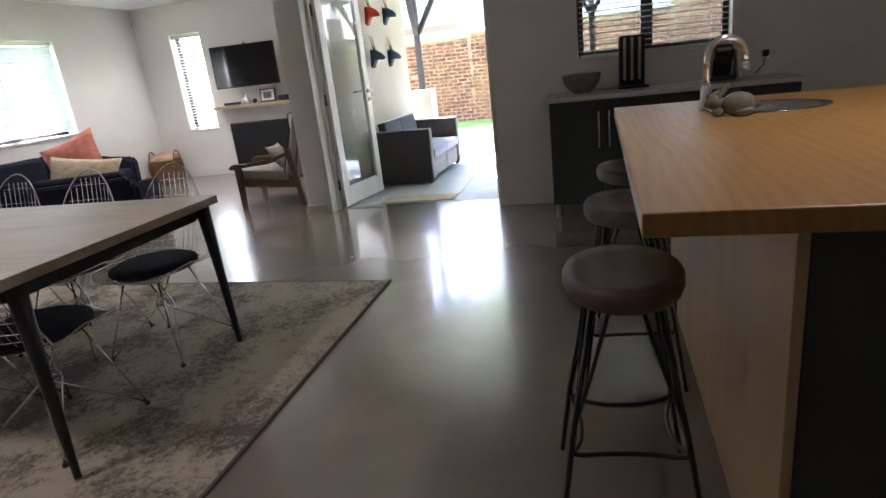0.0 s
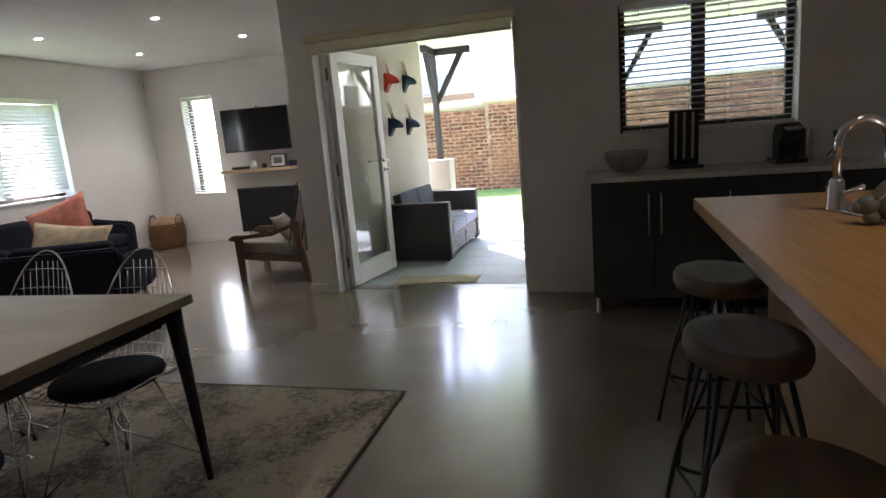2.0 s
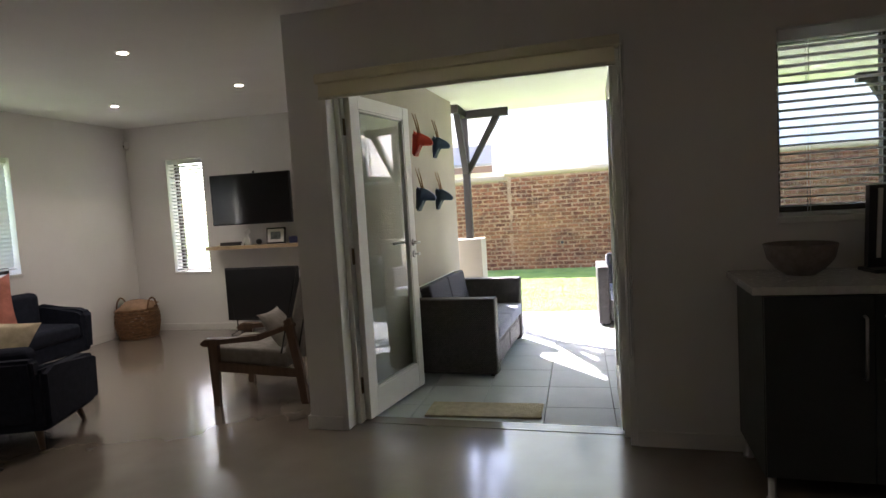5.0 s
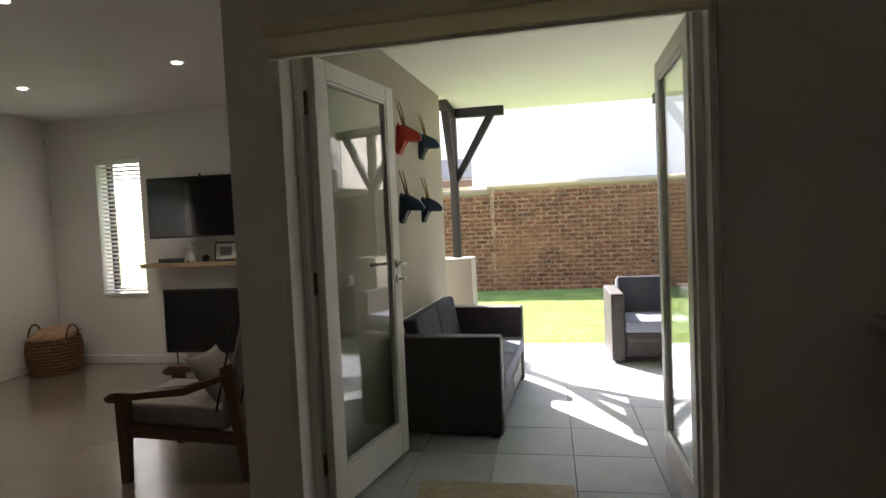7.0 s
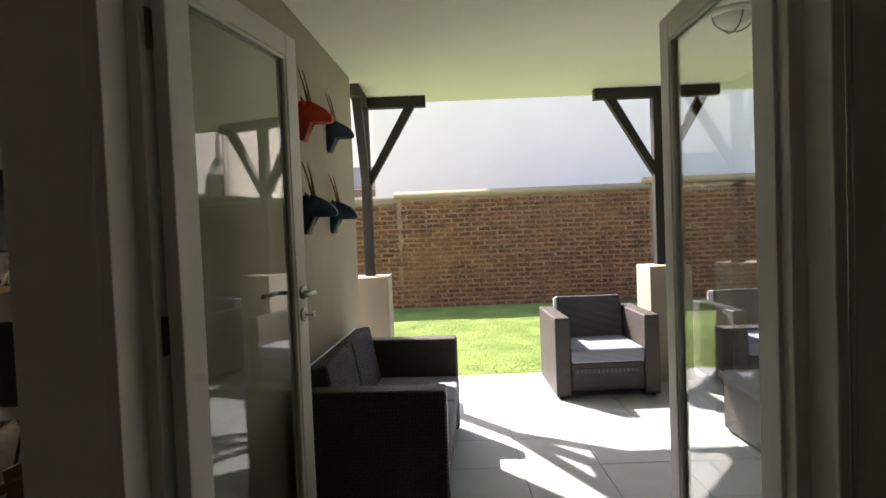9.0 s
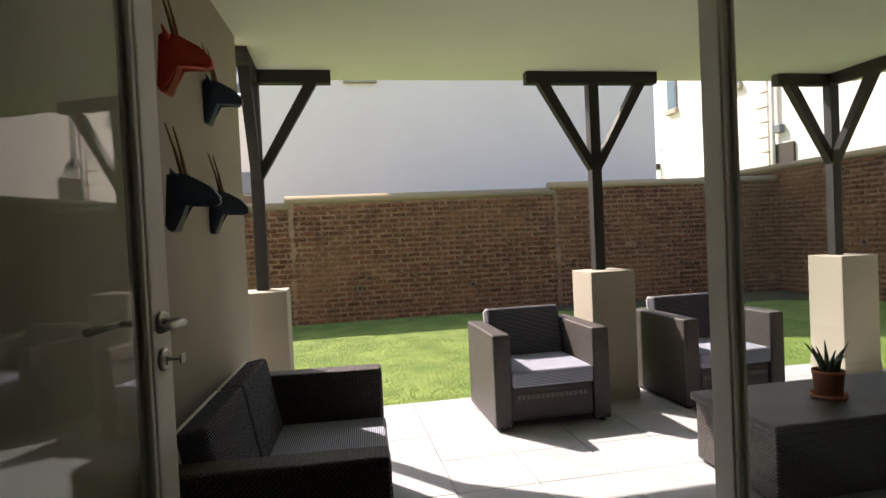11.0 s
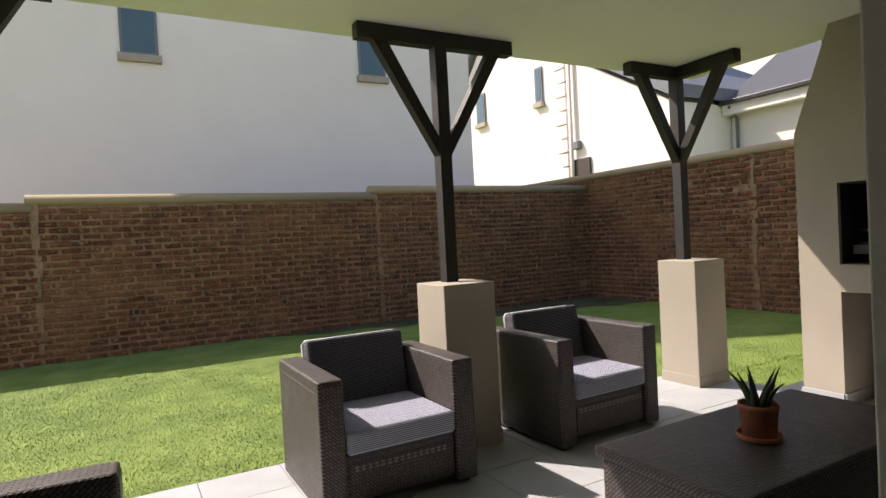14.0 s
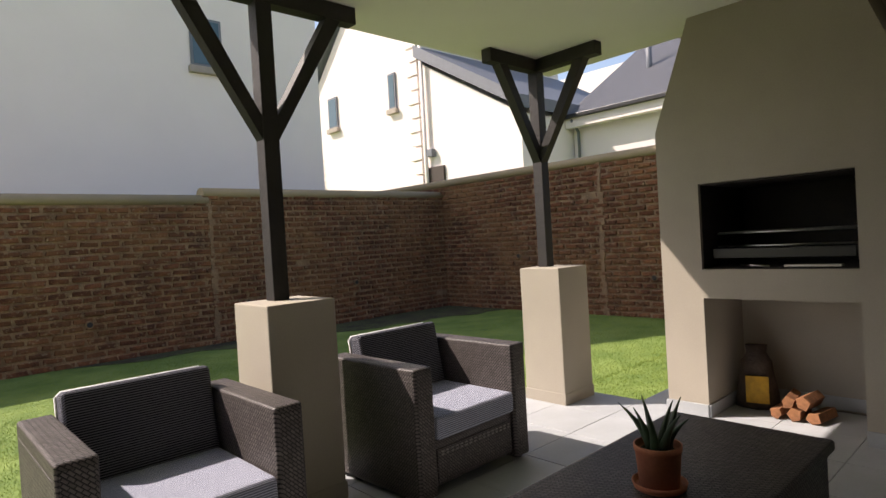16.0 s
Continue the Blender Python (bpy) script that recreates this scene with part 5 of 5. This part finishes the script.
for k in range(20):
    b = B(); bx(b, 8.90, 17.3 - 0.02, 0.3 + k * 0.36, 9.02, 17.62 + (0.10 if k % 2 else 0), 0.3 + k * 0.36 + 0.31, 0.008); part("quoin", b, HOUSE, t)
b = B(); tube(b, [(8.9, 17.12, 0.3), (8.9, 17.12, 6.4)], 0.05, 8); part("downpipe", b, HOUSE, t)
far_window(t, pose(8.98, 21.55, 5.05, 0, 0, -90), 0.48, 0.92)
far_window(t, pose(8.98, 18.55, 5.05, 0, 0, -90), 0.30, 0.95)
b = B(); bx(b, 8.94, 16.55, 2.3, 9.01, 17.1, 3.3); part("door", b, BRONZE, t, "dark timber door")
b = B(); bx(b, 8.86, 16.85, 3.55, 9.0, 17.05, 3.75, 0.02); part("wall_lamp", b, FLASH, t)
b = B()
for k in range(5):
    tube(b, [(8.8, 22.2 - 0.0, 3.6 + k * 0.22), (8.8, 22.75, 3.6 + k * 0.22)], 0.02, 6)
tube(b, [(8.8, 22.7, 3.5), (8.8, 22.7, 4.6)], 0.025, 6); bx(b, 8.8, 22.16, 3.35, 9.6, 22.8, 3.5)
part("balcony_rail", b, BLACK, t, "dark steel balcony rail")

t = far_house("neighbour_house", "low white house with a grey corrugated roof", [(10.93, 6.0, 0, 20, 14.08, 4.05)], [])
b = B()
for k in range(145):
    y = 5.4 + k * 0.06
    prism(b, [(10.6, 4.16), (16.0, 7.45), (16.0, 7.47), (10.6, 4.18)], "y", y, y + 0.03); prism(b, [(10.6, 4.13), (16.0, 7.42), (16.0, 7.455), (10.6, 4.165)], "y", y + 0.03, y + 0.06)
part("roof", b, ROOF, t, "grey corrugated sheet roof")
b = B(); bx(b, 10.50, 5.4, 4.09, 10.62, 14.08, 4.18, 0.01); part("gutter", b, BLACK, t)
b = B(); bx(b, 10.60, 5.4, 3.88, 10.80, 14.08, 4.10, 0.01); part("fascia", b, HOUSE, t)
far_window(t, pose(10.93, 13.6, 2.2, 0, 0, -90), 0.8, 0.72, False)
b = B(); tube(b, [(10.85, 13.9, 1.5), (10.85, 13.9, 3.8), (10.58, 13.9, 4.05)], 0.035, 8); part("downpipe", b, FLASH, t)
b = B(); tube(b, [(12.5, 12.9, 4.8), (12.5, 12.9, 6.1)], 0.07, 10); part("vent_pipe", b, FLASH, t)

t = far_house("neighbour_house", "white house with a dark slate roof beyond the corrugated roof", [(30.0, 21.5, 0, 36, 30, 11.0)], [])
b = B(); prism(b, [(8.0, 9.0), (22.5, 9.0), (22.5, 10.6), (19.8, 11.6), (8.0, 11.6)], "x", 29.0, 36.0); part("roof", b, FLASH, t, "dark slate roof")

t = far_house("neighbour_house", "white house with a corrugated roof and low veranda", [(-12, 24, 0, -3.3, 32, 6.3)], [])
b = B()
for k in range(45):
    x = -12.2 + k * 0.2
    prism(b, [(23.6, 6.3), (28, 9.6), (28, 9.7), (23.6, 6.4)], "x", x, x + 0.1); prism(b, [(23.6, 6.25), (28, 9.55), (28, 9.6), (23.6, 6.3)], "x", x + 0.1, x + 0.2)
part("roof", b, ROOF, t, "grey corrugated sheet roof")
b = B(); prism(b, [(22.0, 2.95), (24, 3.75), (24, 3.85), (22.0, 3.05)], "x", -12, -3.4); part("veranda_roof", b, ROOF, t)
b = B(); bx(b, -12, 22.0, 2.72, -3.4, 22.14, 2.94); part("veranda_beam", b, CHAIR_WOOD, t, "brown timber beam")
for x in (-5.2, -4.4, -6.6):
    far_window(t, pose(x, 24.0, 1.6), 0.6, 0.95, False)

# the houses beyond the side wall stand further off and are larger
ANCHOR = Vector((-0.975, 6.131, 1.165))
for ob in [o for o in bpy.data.objects if o.get("label", "").startswith(("white rendered house in sunshine", "low white house"))]:
    ob.matrix_basis = Matrix.Translation(ANCHOR) @ Matrix.Scale(1.3, 4) @ Matrix.Translation(-ANCHOR) @ ob.matrix_basis

# ---- brick garden walls ----
def rough_brick(seed):
    r = random.Random(seed)
    b = B()
    bmesh.ops.create_cube(b, size=1.0)
    for v in b.verts:
        v.co.x = v.co.x * 0.200 + r.uniform(-0.014, 0.014)
        v.co.y = v.co.y * 0.05 + r.uniform(-0.005, 0.005)
        v.co.z = v.co.z * 0.055 + r.uniform(-0.008, 0.008)
    bmesh.ops.bevel(b, geom=b.edges[:], offset=0.006, segments=1, affect="EDGES")
    return mesh("brick", b, BRICK)


FACES = [rough_brick(k) for k in range(8)]
PITCH_X, PITCH_Z = 0.236, 0.086
rng = random.Random(7)


def brick_wall(name, label, m, length, steps, z0, hot, joints):
    """A wall along local x with its face at y = 0; steps are (x from, coping's underside); hot is the stretch built brick by brick."""
    wall = thing(name, label, "wall", m, kind="structure")
    ends = [s[0] for s in steps[1:]] + [length]
    for (xa, top), xb in zip(steps, ends):
        b = B(); bx(b, xa, 0.014, z0, xb, 0.22, top); part("mortar_core", b, MORTAR, wall)
        b = B(); tube(b, [(xa - 0.05, 0.10, top + 0.03), (xb + 0.02, 0.10, top + 0.03)], 0.135, 20)
        for v in b.verts:
            v.co.z = top + max(-0.05, (v.co.z - top - 0.03) * 0.62 + 0.01)
        part("coping", b, COPING, wall, "rounded cream plaster coping")
    for xa in joints:
        top = [s[1] for s in steps if s[0] <= xa + 0.01][-1]
        b = B()
        for k in range(26):
            za, zb = z0 + (top - z0) * k / 26, z0 + (top - z0) * (k + 1) / 26
            bx(b, xa - rng.uniform(0.005, 0.035), -0.010 - rng.uniform(0, 0.006), za, xa + rng.uniform(0.03, 0.08), 0.014, zb)
        part("plastered_joint", b, MORTAR, wall)
    rest_v, rest_f = [], []
    for row in range(int((2.3 - z0) / PITCH_Z) + 1):
        z = z0 + 0.04 + row * PITCH_Z
        for col in range(int(length / PITCH_X) + 1):
            x = (col + (0.5 if row % 2 else 0)) * PITCH_X + rng.uniform(-0.008, 0.008)
            top = [s[1] for s in steps if s[0] <= x + 0.1]
            if not top or z + 0.04 > top[-1] or x > length - 0.06 or x < 0.1 or rng.random() < 0.004:
                continue
            y = rng.uniform(-0.004, 0.012)
            me = FACES[rng.randrange(8)]
            if hot[0] < x < hot[1] and z > hot[2]:
                ob = new("brick", me)
                ob.parent = wall
                ob.matrix_basis = pose(x, y + 0.012, z + rng.uniform(-0.006, 0.006), 0, rng.uniform(-2.4, 2.4), 0)
            else:
                n0 = len(rest_v)
                lift = rng.uniform(-0.006, 0.006)
                rest_v += [(v.co.x + x, v.co.y + y + 0.012, v.co.z + z + lift) for v in me.vertices]
                rest_f += [[i + n0 for i in p.vertices] for p in me.polygons]
    me = bpy.data.meshes.new("brickwork")
    me.from_pydata(rest_v, [], rest_f)
    me.materials.append(BRICK_REST)
    ob = tagged(new("brickwork", me), kind="stuff")
    ob.parent = wall
    return wall


BRICK_REST = BRICK.copy()
n, l = BRICK_REST.node_tree.nodes, BRICK_REST.node_tree.links
isl = n.new("ShaderNodeNewGeometry")
for x in [x for x in l if x.from_node.bl_idname == "ShaderNodeObjectInfo"]:
    l.new(isl.outputs["Random Per Island"], x.to_socket)

far = brick_wall("garden_wall_far", "old multi-coloured brick garden wall with stepped plaster coping", pose(-9.0, 14.42, 0), 16.1, [(0, 1.82), (6.68, 1.92), (11.28, 2.02)], -0.3, (8.6, 12.2, 0.62), (6.7, 11.3))
side = brick_wall("garden_wall_side", "old brick garden wall with plaster coping, running to the house", pose(6.85, 17.40, 0, 0, 0, -90), 11.6, [(0, 2.24)], -0.3, (6.6, 6.61, 1.9), (6.45,))
for wall, x, z in ((far, 7.78, 0.43), (far, 9.73, 0.38), (far, 11.79, 0.43), (far, 13.72, 0.54), (side, 4.83, 0.82), (side, 7.28, 0.46)):
    b = B(); tube(b, [(x, -0.03, z), (x, 0.05, z)], 0.05, 14); part("weep_pipe", b, MORTAR, wall)
    # flat dark disc over the pipe end: the hole's shade as colour
    b = B(); tube(b, [(x, -0.036, z), (x, -0.031, z)], 0.034, 14); part("weep_hole", b, SOOT_AND_SHADE, wall)

# bare soil along the foot of the far wall
b = B(); prism(b, [(0.4, 14.43), (6.84, 14.43), (6.84, 12.9)] + [(6.84 - 0.35 * k, 12.95 + 0.07 * k + 0.10 * math.sin(k * 2.3) + 0.06 * math.sin(k * 5.1)) for k in range(1, 17)], "z", -0.3, -0.114)
structure("soil", b, EARTH, "bare brown soil strip along the garden wall")

# lawn blades
rs = np.random.RandomState(3)
count = 300000
px = rs.uniform(-2.6, 6.8, count)
py = 8.9 + (14.35 - 8.9) * rs.beta(0.9, 1.4, count)
side_lawn = (px > 2.82) & (rs.uniform(0, 1, count) < 0.3)
py = np.where(side_lawn, rs.uniform(7.95, 8.95, count), py)
ang, lean = rs.uniform(0, 2 * np.pi, count), rs.uniform(0.003, 0.013, count)
hgt, wid = rs.uniform(0.006, 0.016, count), rs.uniform(0.0014, 0.0034, count)
patch = 0.5 + 0.5 * np.sin(px * 1.7 + 0.6 * np.sin(py * 2.1)) * np.cos(py * 1.3 + px * 0.4)
hgt *= 0.85 + 0.25 * patch
bare = py > 13.05 + 0.2 * (6.84 - px) + 0.25 * np.sin(px * 3.1)
keep = ~bare | (px < 0.4) | (rs.uniform(0, 1, count) < 0.25)
px, py, ang, lean, hgt, wid = [q[keep] for q in (px, py, ang, lean, hgt, wid)]
count = len(px)
v = np.empty((count, 3, 3))
v[:, 0] = np.stack([px - wid * np.cos(ang), py - wid * np.sin(ang), np.full(count, -0.122)], 1)
v[:, 1] = np.stack([px + wid * np.cos(ang), py + wid * np.sin(ang), np.full(count, -0.122)], 1)
v[:, 2] = np.stack([px - lean * np.sin(ang), py + lean * np.cos(ang), -0.12 + hgt], 1)
me = bpy.data.meshes.new("grass")
me.from_pydata(v.reshape(-1, 3).tolist(), [], np.arange(count * 3).reshape(-1, 3).tolist())
me.materials.append(BLADE)
tagged(new("grass", me), "short mown green lawn grass with yellowish patches", "grass", kind="stuff")

# patio tiles
PT, GAP = 0.425, 0.004
b = B(); bx(b, GAP / 2, GAP / 2, -0.016, PT - GAP / 2, PT - GAP / 2, 0, 0.0015, 1)
tile = mesh("tile", b, TILE)
slab = bpy.data.objects["patio_slab"]
for i in range(-2, 12):
    for j in range(-2, 7):
        x, y = -1.525 + i * PT, 6.01 + j * PT
        if x + PT > 3.37 or (y > 7.8 and x + PT > 2.9):
            continue
        ob = new("tile", tile)
        ob.parent = slab
        ob.matrix_basis = pose(x, y, -0.008 + random.uniform(-0.0006, 0.0006)) @ Matrix.Diagonal((1, min(1, (8.90 - y) / PT), 1, 1))
